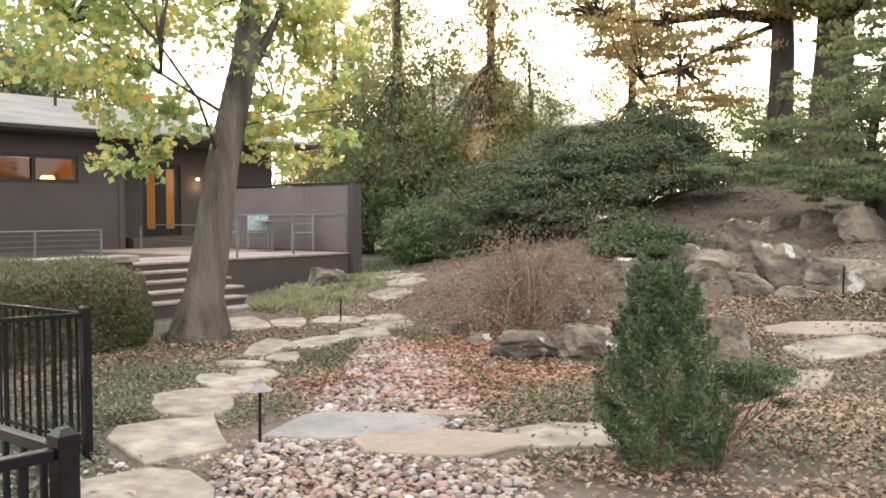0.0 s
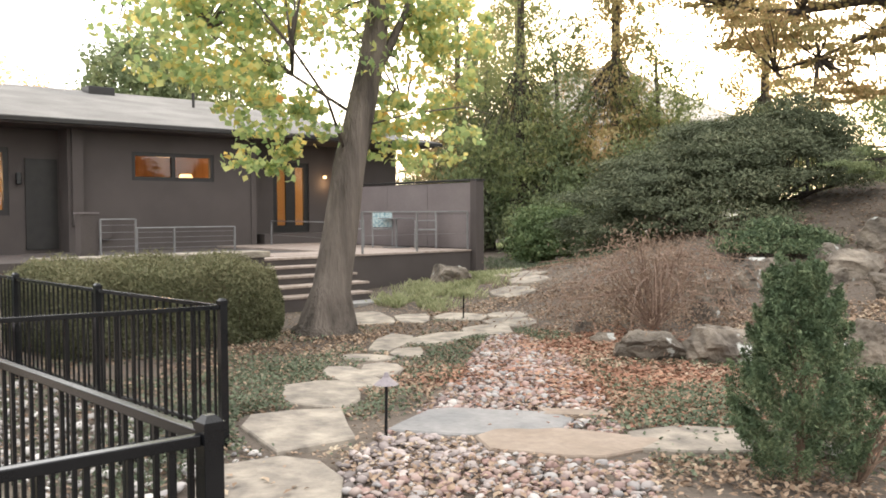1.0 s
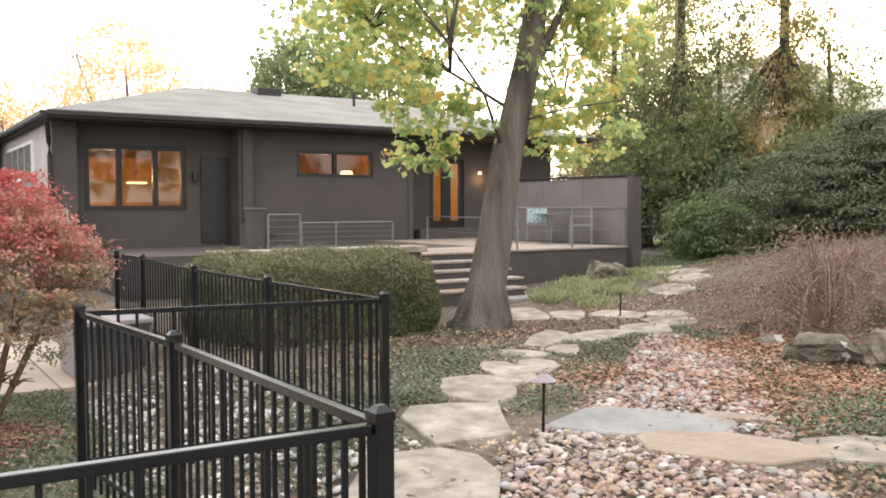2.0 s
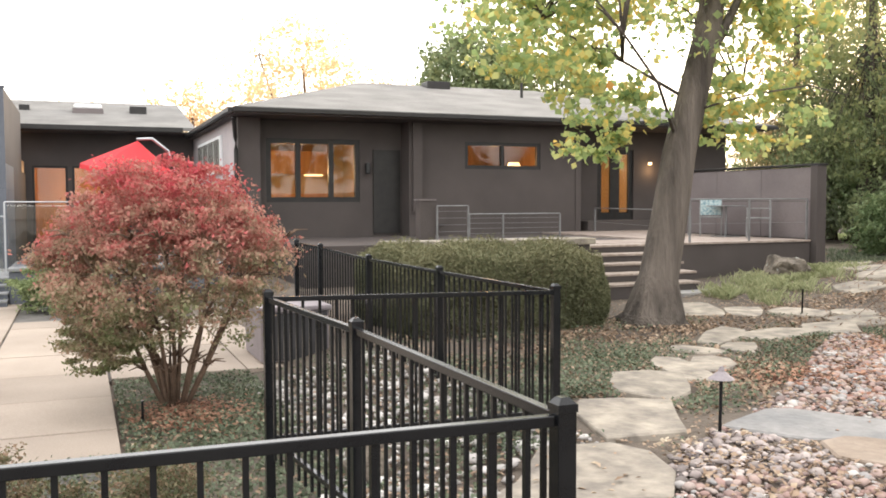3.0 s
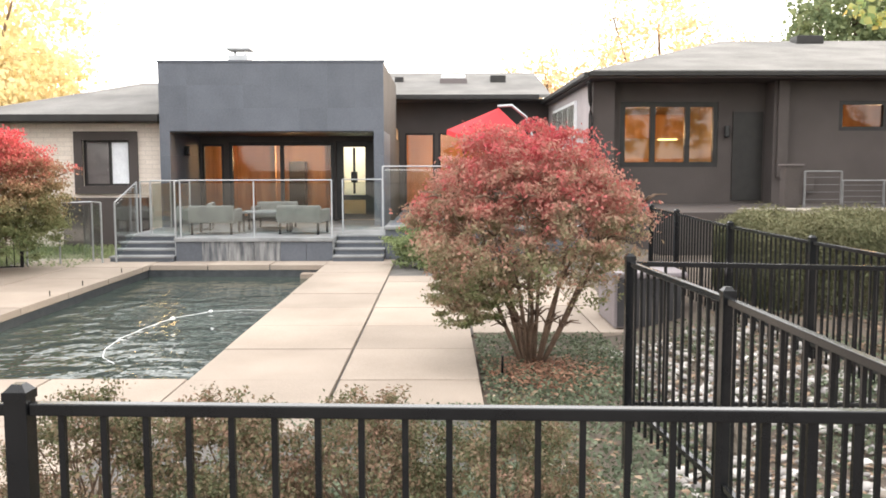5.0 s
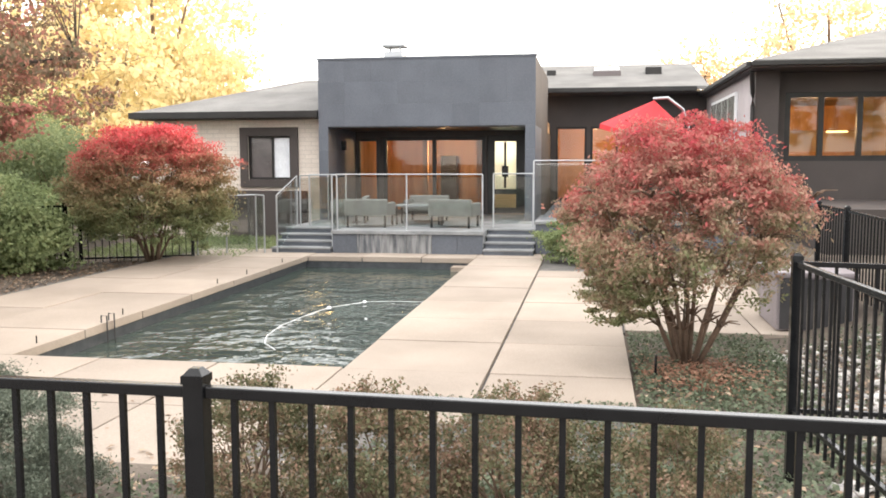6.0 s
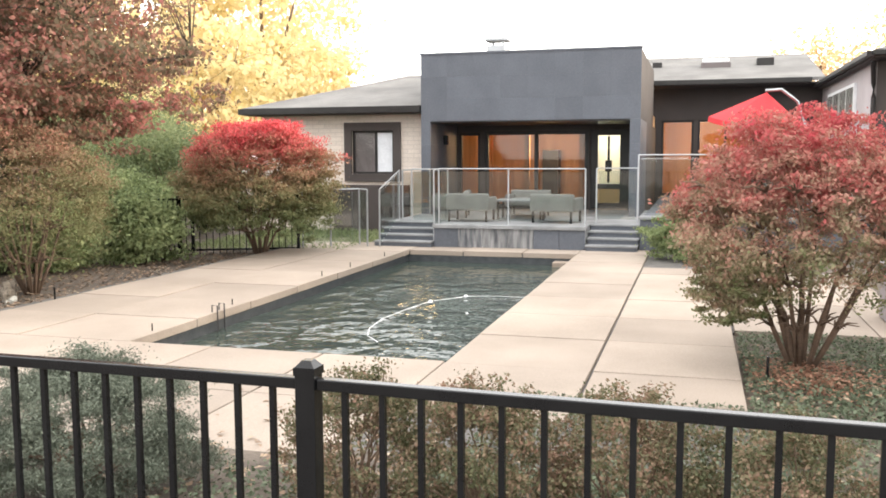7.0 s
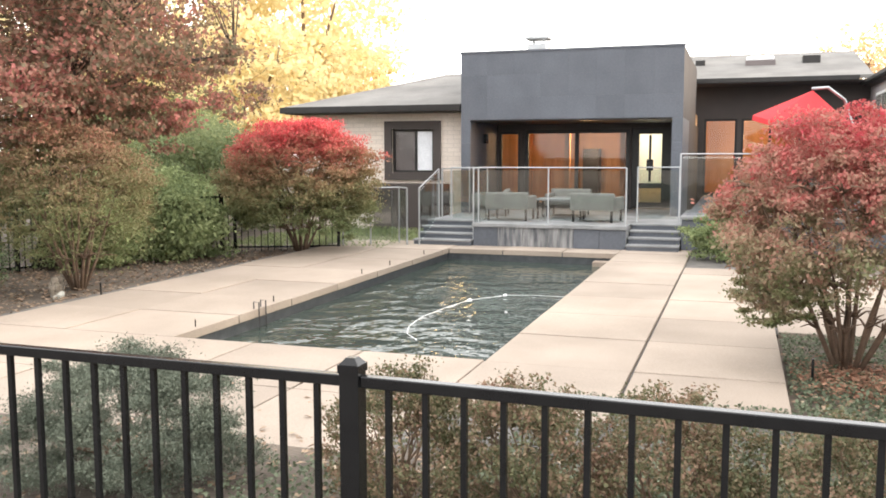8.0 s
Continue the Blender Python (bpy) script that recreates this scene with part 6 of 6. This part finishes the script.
shrub("creeping_juniper", "blue-green juniper spilling over rocks", (-7.5, 13.6, 1.15), (0.92, 0.7, 0.40), "spruce", 16000, 0.07, 120, 0.13, 0.4, aspect=0.3, droop=0.6)
FEATHER = ((-2.1, -0.7, 0.85), (0.85, 0.8, 0.30)), ((-1.1, -0.4, 1.25), (1.2, 1.0, 0.5)), ((-0.6, -1.2, 0.72), (1.1, 0.9, 0.42)), ((-0.3, -0.7, 1.85), (1.0, 1.0, 0.6)), ((0.6, -0.6, 1.6), (1.2, 1.2, 0.8)), ((0.4, -1.0, 0.65), (1.2, 1.0, 0.45)), ((1.6, -0.4, 1.9), (1.3, 1.2, 0.9)), ((0.1, -0.4, 2.5), (0.8, 0.8, 0.35)), ((0.9, -1.4, 0.55), (1.2, 0.8, 0.40)), ((-0.2, -1.3, 0.35), (0.8, 0.6, 0.25))

def weeping_maple():
    base = (-7.1, 9.75)
    gz = ground_z(*base)
    t = thing("weeping_maple", *base, gz, "low weeping maple with withered red-brown twigs", "shrub")
    rnd = random.Random(9)
    bm = bmesh.new()
    ends = []
    for k in range(90):
        a = rnd.uniform(0, math.tau)
        R = rnd.uniform(0.4, 1.85)
        h = rnd.uniform(0.40, 1.12) * (1.30 - 0.28 * R)
        p1 = Vector((base[0] + math.cos(a) * R * 0.35, base[1] + math.sin(a) * R * 0.35, gz + h))
        p2 = Vector((base[0] + math.cos(a) * R * 0.75, base[1] + math.sin(a) * R * 0.75, gz + h * 0.92))
        p3 = Vector((base[0] + math.cos(a) * R, base[1] + math.sin(a) * R, gz + h * rnd.uniform(0.1, 0.6)))
        tube(bm, [(base[0], base[1], gz), p1, p2, p3], 0.009, 0.002, 4)
        ends += [p1, p2, p3]
    tagged(part("twig_mass", bm, M["redtwig"], t), kind="stuff")
    C = np.array([tuple(p) for p in ends])
    idx = rng.integers(0, len(C), 6800)
    P = C[idx] + rng.normal(size=(6800, 3)) * np.array([0.19, 0.19, 0.13])
    P = P[P[:, 2] > gz]
    quads("foliage", leaf_quads(P, 0.055, 0.014, None, 0.3, 0.8), L["weep"], t)


weeping_maple()

# trees behind the garden
tree("feathery_tree", "low spreading tree with soft feathery green sprays", (-4.6, 16.2), [(0, 0, -0.2), (0, 0, 0.5), (-0.1, -0.2, 1.2), (0.1, -0.2, 2.4)],
     [([(0, 0, 0.4), (-0.8, -0.3, 0.9), (-2.2, -0.7, 0.9)], 0.05, 0.012), ([(0, 0, 0.6), (-0.6, -0.3, 1.2), (-1.6, -0.5, 1.4)], 0.05, 0.012), ([(0, 0, 0.5), (0.5, -0.5, 1.2), (1.5, -0.6, 1.8)], 0.05, 0.012)],
     0.12, list(FEATHER), "feather", 56000, 0.085, 400, 0.085, "darkbark", seed=6, twigs=150, aspect=0.26, droop=0.4, flat=0.45, squash=(1.2, 1.2, 0.55))
tree("oak_tree", "tall dark-trunked tree with thin autumn crown", (-7.95, 21.25), [(0, 0, -0.2), (0, 0, 1), (0.05, 0.05, 3), (0, 0.1, 5), (0.1, 0, 7.5), (0, 0, 11)],
     [([(0, 0.1, 3.7), (-1.2, -0.3, 3.95), (-2.6, -0.5, 3.9), (-4.2, -0.8, 4.2)], 0.15, 0.04), ([(0, 0.1, 4.9), (-0.8, -0.2, 5.3), (-2.5, -0.4, 5.5)], 0.13, 0.04), ([(0, 0, 3.6), (-0.9, -0.5, 3.2), (-2.0, -0.9, 2.7), (-2.9, -1.1, 2.5)], 0.07, 0.02), ([(0, 0, 4.4), (1.4, -0.4, 5.0), (3, -0.6, 5.3)], 0.13, 0.04)],
     0.33, [((-1.8, -0.8, 3.0), (1.9, 1.3, 0.6)), ((-3.4, -0.9, 3.7), (2.0, 1.3, 0.6)), ((-0.8, -0.6, 4.5), (2.6, 1.5, 0.8)), ((-4.4, -0.9, 4.8), (2.0, 1.3, 0.7)), ((1.0, -0.6, 4.2), (1.6, 1.3, 0.8)), ((-1.4, -1.0, 1.9), (1.3, 1.0, 0.5)), ((0, 0, 7.2), (3.6, 3.0, 2.0)), ((-3.0, -0.4, 5.8), (2.2, 1.6, 0.8))], "rust", 34000, 0.10, 620, 0.10, "darkbark", seed=4, twigs=330, squash=(1.3, 1.3, 0.5))
tree("oak_tree", "thick-trunked tree on the bank", (-6.78, 20.9), [(0, 0, -0.2), (0, 0, 1), (0.1, 0.1, 3), (0.15, 0.1, 5.5), (0.2, 0, 8), (0.3, 0, 10)],
     [([(0.1, 0.1, 3.4), (1.0, -0.3, 3.9), (2.4, -0.5, 4.3)], 0.14, 0.05), ([(0.1, 0.1, 4.3), (-0.6, -0.3, 5.2), (-1.4, -0.5, 6.2)], 0.14, 0.05)],
     0.50, [((0.5, 0, 7.0), (3.2, 3.0, 2.2)), ((1.5, -0.6, 4.0), (1.6, 1.2, 0.9)), ((0.2, -1.0, 3.9), (1.3, 0.9, 0.6)), ((1.4, -1.0, 2.9), (1.4, 1.0, 0.5)), ((-0.3, -0.6, 5.0), (1.8, 1.2, 0.7))], "backwood", 20000, 0.115, 420, 0.10, "darkbark", seed=5, twigs=160, squash=(1.3, 1.3, 0.5))
TALL = [(-20.4, 21.9, 12.0, "backwood", 0.17), (-18.0, 23.7, 12.5, "rust", 0.20), (-24.5, 23.0, 9.5, "rust", 0.17), (-15.5, 28.5, 10.5, "rust", 0.2)]
TALL += [(-22.6, 22.6, 6.5, "feather", 0.12), (-19.3, 22.4, 6.0, "feather", 0.12), (-16.8, 24.2, 6.0, "backwood", 0.12), (-27.5, 29.5, 11.0, "rust", 0.2)]
for k, (x, y, h, leaf, r) in enumerate(TALL):
    tree("woodland_tree", "slender woodland tree with thin drooping foliage", (x, y), [(0, 0, -0.2), (0.05, 0.03, h * 0.25), (0, 0.1, h * 0.5), (0.1, 0, h * 0.75), (0, 0, h)], [], r,
         [((0, 0, h * 0.26), (2.3, 2.0, 1.6)), ((0, 0, h * 0.48), (1.7, 1.6, 2.3)), ((0, 0, h * 0.78), (1.5, 1.4, 2.8))], leaf, 12500, 0.15, 330, 0.105, "darkbark", seed=20 + k, twigs=110, droop=0.9, aspect=0.45, group="background trees")
for k, (x, y, z, r, leaf) in enumerate(((-18.0, 21.6, 1.3, 1.7, "feather"), (-20.8, 23.5, 1.8, 1.9, "laurel"), (-22.8, 20.5, 1.2, 1.8, "yew"), (-16.4, 23.6, 2.4, 2.2, "feather"), (-13.4, 25.5, 2.9, 2.6, "backwood"), (-9.8, 26.5, 3.2, 2.8, "backwood"), (-26.5, 24.5, 2.4, 2.6, "backwood"), (-4.0, 25.5, 3.4, 2.8, "backwood"), (0.5, 23.0, 3.0, 2.4, "feather"))):
    shrub("woodland_shrub", "loose green shrub at the garden boundary", (x, y, z), (r, r * 0.9, r * 0.75), leaf, 9000, 0.16, 120, 0.15, 0.35, aspect=0.4, bark="darkbark", group="boundary shrubs", droop=0.4)
# trees on the pool side and beyond the roofs
tree("copper_tree", "copper-red leaved tree overhanging the pool deck", (-12.6, -10.0), [(0, 0, -0.1), (0, 0.05, 1), (0.1, 0.2, 2.2), (0, 0.3, 4), (0, 0.2, 6.5)],
     [([(0.05, 0.2, 2), (0.8, 1.2, 3), (1.3, 2.4, 3.6)], 0.09, 0.02), ([(0, 0.2, 2.4), (-0.8, 1.2, 3.2), (-1.2, 2.6, 3.4)], 0.09, 0.02)],
     0.17, [((0.6, 1.0, 4.6), (2.9, 2.4, 2.1)), ((0.4, 1.9, 3.0), (2.3, 1.7, 0.9)), ((2.0, 0.6, 3.4), (2.0, 1.7, 1.6)), ((1.0, 1.7, 2.35), (1.7, 1.3, 0.7)), ((2.3, 1.6, 2.3), (1.6, 1.3, 0.7))], "redtree", 58000, 0.08, 500, 0.085, "darkbark", seed=8, twigs=160, aspect=0.6)
for x, y, z, r, leaf in ((-14.2, -8.7, 0.40, 0.72, "softgreen"), (-12.9, -9.6, 0.4, 0.8, "softgreen"), (-16.6, -10.6, 0.6, 1.0, "softgreen"), (-15.0, -11.4, 0.9, 1.2, "feather"), (-18.6, -11.0, 1.2, 1.4, "feather"), (-8.6, -9.4, 0.8, 1.2, "yew"), (-11.4, -11.6, 1.1, 1.4, "yew"), (-20, -12.0, 1.2, 1.6, "feather"), (-17.5, -13.5, 1.6, 2.2, "feather"), (-14.0, -14.5, 1.6, 2.2, "laurel"), (-10.5, -13.8, 1.6, 2.2, "yew"), (-22.5, -14.5, 1.8, 2.4, "backwood")):
    shrub("boundary_shrub", "leafy green shrub by the boundary fence", (x, y, z), (r, r, r * 0.8), leaf, 13000, 0.08, 110, 0.16, 0.4, group="pool side shrubs")
FARTREES = [(-25.0, -17.6, 5.6, 2.7, "yellow", 8000), (-29.0, -16.3, 6.2, 3.0, "yellow", 7000), (-35.0, -17.0, 10.5, 3.6, "yellow", 8000), (-33.0, -21.5, 11.5, 4.2, "yellow", 8500), (-44.0, -20.0, 9.0, 3.6, "yellow", 9000), (-30, -26.0, 10, 4.5, "yellow", 10000), (-47.0, 11.5, 10.5, 3.8, "orange", 5200), (-48.0, 6.0, 7.2, 3.0, "orange", 4200), (-50.0, 0.5, 6.6, 2.6, "orange", 4200), (-50.0, 20.0, 8.0, 3.5, "orange", 4200), (-39.0, 17.8, 9.2, 2.6, "feather", 12000), (-40.0, 22.5, 9.5, 3.4, "backwood", 9000)]
for k, (x, y, h, r, leaf, n) in enumerate(FARTREES):
    tree("distant_tree", {"yellow": "yellow autumn tree beyond the roofs", "orange": "thin orange autumn tree beyond the roofs"}.get(leaf, "green tree beyond the roofs"), (x, y), [(0, 0, -0.2), (0, 0, h * 0.3), (0.2, 0.1, h * 0.6), (0.1, 0, h * 0.8)],
         [([(0, 0, h * 0.3), (r * 0.2, r * 0.3, h * 0.55), (r * 0.3, r * 0.6, h * 0.8)], 0.12, 0.03), ([(0, 0, h * 0.3), (-r * 0.2, -r * 0.3, h * 0.55), (0, -r * 0.6, h * 0.85)], 0.12, 0.03)],
         0.14, [((0, 0, h * 0.68), (r, r, h * 0.34)), ((0.3, r * 0.4, h * 0.42), (r * 0.7, r * 0.7, h * 0.2))], leaf, n, 0.24, 170, 0.13, "twig", seed=50 + k, twigs=120, group="distant trees")

# sunlit lawn beyond the boundary fence
bm = bmesh.new()
lawn = {(i, j): bm.verts.new((-26 + 3 * i, 23 + 3 * j, ground_z(-26 + 3 * i, 23 + 3 * j) + 0.03)) for i in range(14) for j in range(9)}
for i in range(13):
    for j in range(8):
        bm.faces.new((lawn[i, j], lawn[i + 1, j], lawn[i + 1, j + 1], lawn[i, j + 1]))
tagged(part("lawn", bm, M["lawn"], smooth=True), "sunlit green lawn beyond the black fence", "lawn", kind="structure")

# far house behind the trees
fh = thing("far_house", -27, 40, 2, "pale neighbouring house with grey gable roof behind trees", "house")
part("wall", boxes((-38, -25.6, 38, 46, 0.2, 6.4)), M["farwall"], fh)
part("roof", prism(prism(bmesh.new(), [(-39, 37.5, 6.3), (-25.0, 37.5, 6.3), (-31.0, 41.5, 9.9), (-35, 41.5, 9.9)], 0.15), [(-25.0, 37.5, 6.3), (-25.0, 46.5, 6.3), (-31.0, 41.5, 9.9)], 0.15), M["farroof"], fh)

# ---- ground cover, litter, grass ----
def scatter(name, label, category, spots, z, size, aspect, leaf, flat=0.75):
    P = np.array([(x, y, ground_z(x, y) + z * rng.random() + 0.012) for x, y in spots])
    N = np.tile(np.array([0, 0, 1.0]), (len(P), 1))
    ob = quads(name, leaf_quads(P, size, size * aspect, N, flat), L[leaf])
    tagged(ob, label, category, kind="stuff")


def in_area(n, test, x0, x1, y0, y1, seed):
    rnd = random.Random(seed)
    out = []
    while len(out) < n:
        x, y = rnd.uniform(x0, x1), rnd.uniform(y0, y1)
        if test(x, y, rnd.random()):
            out.append((x, y))
    return out


def nz(x, y, f, o):
    return noise.noise((x * f, y * f, o))


on_deck = lambda x, y: (x < -5.2 and y < 0.8) or (x < -9.5 and y < 3.25) or (x < -12.3 and 7.9 < y < 13.9) or (x < -12.7 and y < 8.5)
scatter("leaf_litter", "dry brown fallen leaves over the garden soil", "leaves", in_area(48000, lambda x, y, r: not on_deck(x, y) and not (inside_bed(x, y) and r > 0.32) and not (on_flag(x, y) and r > 0.03) and r < 0.45 + 0.6 * nz(x, y, 0.9, 1), -13, 1.5, 1.9, 17, 1), 0.035, 0.040, 0.6, "litter")
scatter("leaf_litter", "thick straw-brown fallen leaves under the conifer", "leaves", in_area(46000, lambda x, y, r: not on_flag(x, y, -0.02 + 0.05 * r) and not (inside_bed(x, y) and r > 0.2) and r < 0.50 + 0.9 * nz(x, y, 0.9, 12) - 0.75 * math.exp(-(((x + 3.4) / 0.9) ** 2 + ((y - 4.5) / 0.5) ** 2)), -5.2, 0.6, 3.6, 12.5, 31), 0.04, 0.046, 0.6, "litter", 0.6)
scatter("leaf_litter", "curled fallen leaves between path and hedge", "leaves", in_area(12000, lambda x, y, r: not on_deck(x, y) and not on_flag(x, y, -0.02 + 0.05 * r) and not (inside_bed(x, y) and r > 0.2) and r < 0.45 + 0.9 * nz(x, y, 1.1, 14), -10.5, -5.0, 3.7, 11.5, 32), 0.04, 0.05, 0.6, "litter", 0.6)
scatter("leaf_litter", "dry brown fallen leaves on the far bank", "leaves", in_area(9000, lambda x, y, r: r < 0.5 + 0.5 * nz(x, y, 0.5, 1), -15, 2, 12, 23, 11), 0.03, 0.08, 0.6, "litter")
scatter("red_leaf_litter", "drift of rust-red maple leaves beside the creek bed", "leaves", in_area(13000, lambda x, y, r: r < 1.5 * math.exp(-(((x + 5.1) / 1.0) ** 2 + ((y - 7.2) / 0.85) ** 2)) + 1.1 * math.exp(-(((x + 7.2) / 0.7) ** 2 + ((y - 8.6) / 0.7) ** 2)) + 0.5 * math.exp(-(((x + 6.9) / 0.35) ** 2 + ((y - 6.3) / 0.6) ** 2)), -9, -3, 5, 10.5, 2), 0.035, 0.055, 0.6, "redlitter")
scatter("ground_ivy", "patchy dark ivy ground cover along the path", "ground cover", in_area(22000, lambda x, y, r: not on_deck(x, y) and not inside_bed(x, y) and not on_flag(x, y, 0.01) and r < 0.12 + 0.95 * nz(x, y, 0.8, 7) + 0.35 * math.exp(-((x + 6.8) ** 2 + (y - 4.3) ** 2) / 3), -10.5, -3.6, 2.6, 9, 3), 0.06, 0.028, 0.8, "ivy", 0.5)
scatter("ground_ivy", "ivy ground cover under the burning bush", "ground cover", in_area(30000, lambda x, y, r: not (x < -7.4 and y < 0.78) and not (x < -10.15) and not on_flag(x, y, 0.01) and not (y > 1.7 and (x > -6.0 or y > 2.1) and r > 0.10) and r < 0.55 + 0.5 * nz(x, y, 1.2, 9), -10.2, -3.1, -0.9, 3.3, 4), 0.07, 0.030, 0.8, "ivy", 0.5)
scatter("red_leaf_litter", "ring of red-brown fallen leaves under the burning bush", "leaves", in_area(3200, lambda x, y, r: not (x < -7.4 and y < 0.78) and r < 1.2 * math.exp(-(((x + 8.5) / 0.45) ** 2 + ((y - 1.3) / 0.36) ** 2)), -9.5, -7.2, 0.8, 2.5, 15), 0.065, 0.036, 0.6, "redlitter")
scatter("ground_ivy", "low ground cover on the bank", "ground cover", in_area(9000, lambda x, y, r: r < 0.2 + 0.9 * nz(x, y, 0.7, 4), -5, 1, 5, 13, 6), 0.05, 0.04, 0.8, "ivy", 0.55)
scatter("leaf_litter", "fallen leaves under the burning bush and shrubs", "leaves", in_area(2400, lambda x, y, r: not (x < -7.4 and y < 0.78) and not (x < -10.15) and r < 0.5 + 0.5 * nz(x, y, 1.3, 2), -9.6, -3.1, -4, 3.3, 5), 0.06, 0.055, 0.6, "litter")
scatter("leaf_litter", "fallen leaves in the bed beside the pool deck", "leaves", in_area(4000, lambda x, y, r: True, -16.2, -8, -10.5, -7.3, 12), 0.03, 0.06, 0.6, "litter")

scatter("leaf_litter", "scattered fallen leaves on bare soil", "leaves", in_area(7000, lambda x, y, r: not (x < 1.5 and y > 1.9) and r < 0.4 + 0.6 * nz(x, y, 0.4, 3), -2.9, 9, -9, 14, 21), 0.03, 0.055, 0.6, "litter")


def grass_patch(spots, hgt, leaf, label):
    P = np.array([(x, y, ground_z(x, y)) for x, y in spots])
    n = len(P)
    a = rng.random(n) * math.tau
    lean = rng.uniform(0.1, 0.7, n)
    d = np.stack([np.cos(a) * lean, np.sin(a) * lean, np.ones(n)], 1)
    s = np.stack([-np.sin(a), np.cos(a), np.zeros(n)], 1) * 0.006
    h = hgt * rng.uniform(0.5, 1.2, n)[:, None]
    ob = quads("lily_turf", np.stack([P - s, P + s, P + d * h * 0.6 + s * 0.8, P + d * h * np.array([1.3, 1.3, 0.85])], 1), L[leaf])
    tagged(ob, label, "grass", kind="stuff")


scatter("ground_ivy", "patchy ivy and weeds along the inside of the fence", "ground cover", in_area(9000, lambda x, y, r: not (x < -5.25) and r < 0.35 + 0.9 * nz(x, y, 1.6, 19), -5.4, -3.1, -5.5, 0.9, 41), 0.07, 0.026, 0.8, "ivy", 0.5)
grass_patch(in_area(4600, lambda x, y, r: nz(x, y, 2.5, 8) > 0.02 and r < 1.0 * math.exp(-((x + 12.2 + 0.5 * (y - 11)) / 0.7) ** 2), -13.8, -10.4, 9.4, 12.8, 7), 0.15, "grass", "tufts of yellow-green lily turf beside the deck")
grass_patch(in_area(6000, lambda x, y, r: r < 0.4 + 0.8 * nz(x, y, 0.6, 2), -18, -11, 13.9, 19, 8), 0.12, "ivy", "sparse green tufts by the path")
grass_patch(in_area(5000, lambda x, y, r: True, -21, -16.4, -9.5, -6.0, 9), 0.12, "softgreen", "strip of green lawn behind the glass fence")


def path_light(x, y, h, hat=True):
    z = ground_z(x, y)
    t = thing("path_light", x, y, z, "bronze garden path light on a thin stake" if hat else "thin dark garden light stake", "lamp", "garden lights")
    part("stake", tube(bmesh.new(), [(x, y, z - 0.05), (x + 0.01, y, z + h)], 0.011, 0.011, 8), M["blackmetal"], t)
    if hat:
        bm = bmesh.new()
        bmesh.ops.create_cone(bm, cap_ends=True, segments=16, radius1=0.085, radius2=0.02, depth=0.05, matrix=Matrix.Translation((x + 0.01, y, z + h + 0.01)))
        bmesh.ops.create_cone(bm, cap_ends=True, segments=12, radius1=0.022, radius2=0.012, depth=0.03, matrix=Matrix.Translation((x + 0.01, y, z + h + 0.05)))
        part("shade", bm, M["tub"], t, "conical weathered hat", smooth=False)
        part("foot", boxes((x - 0.025, x + 0.025, y - 0.025, y + 0.025, z - 0.02, z + 0.04)), M["blackmetal"], t)


path_light(-5.55, 4.32, 0.40)
path_light(-9.73, 9.08, 0.36, False)
path_light(-6.91, 11.04, 0.36, False)
path_light(-3.99, 11.91, 0.38, False)
path_light(-8.35, 0.95, 0.22, False)
path_light(-10.2, -7.2, 0.2, False)
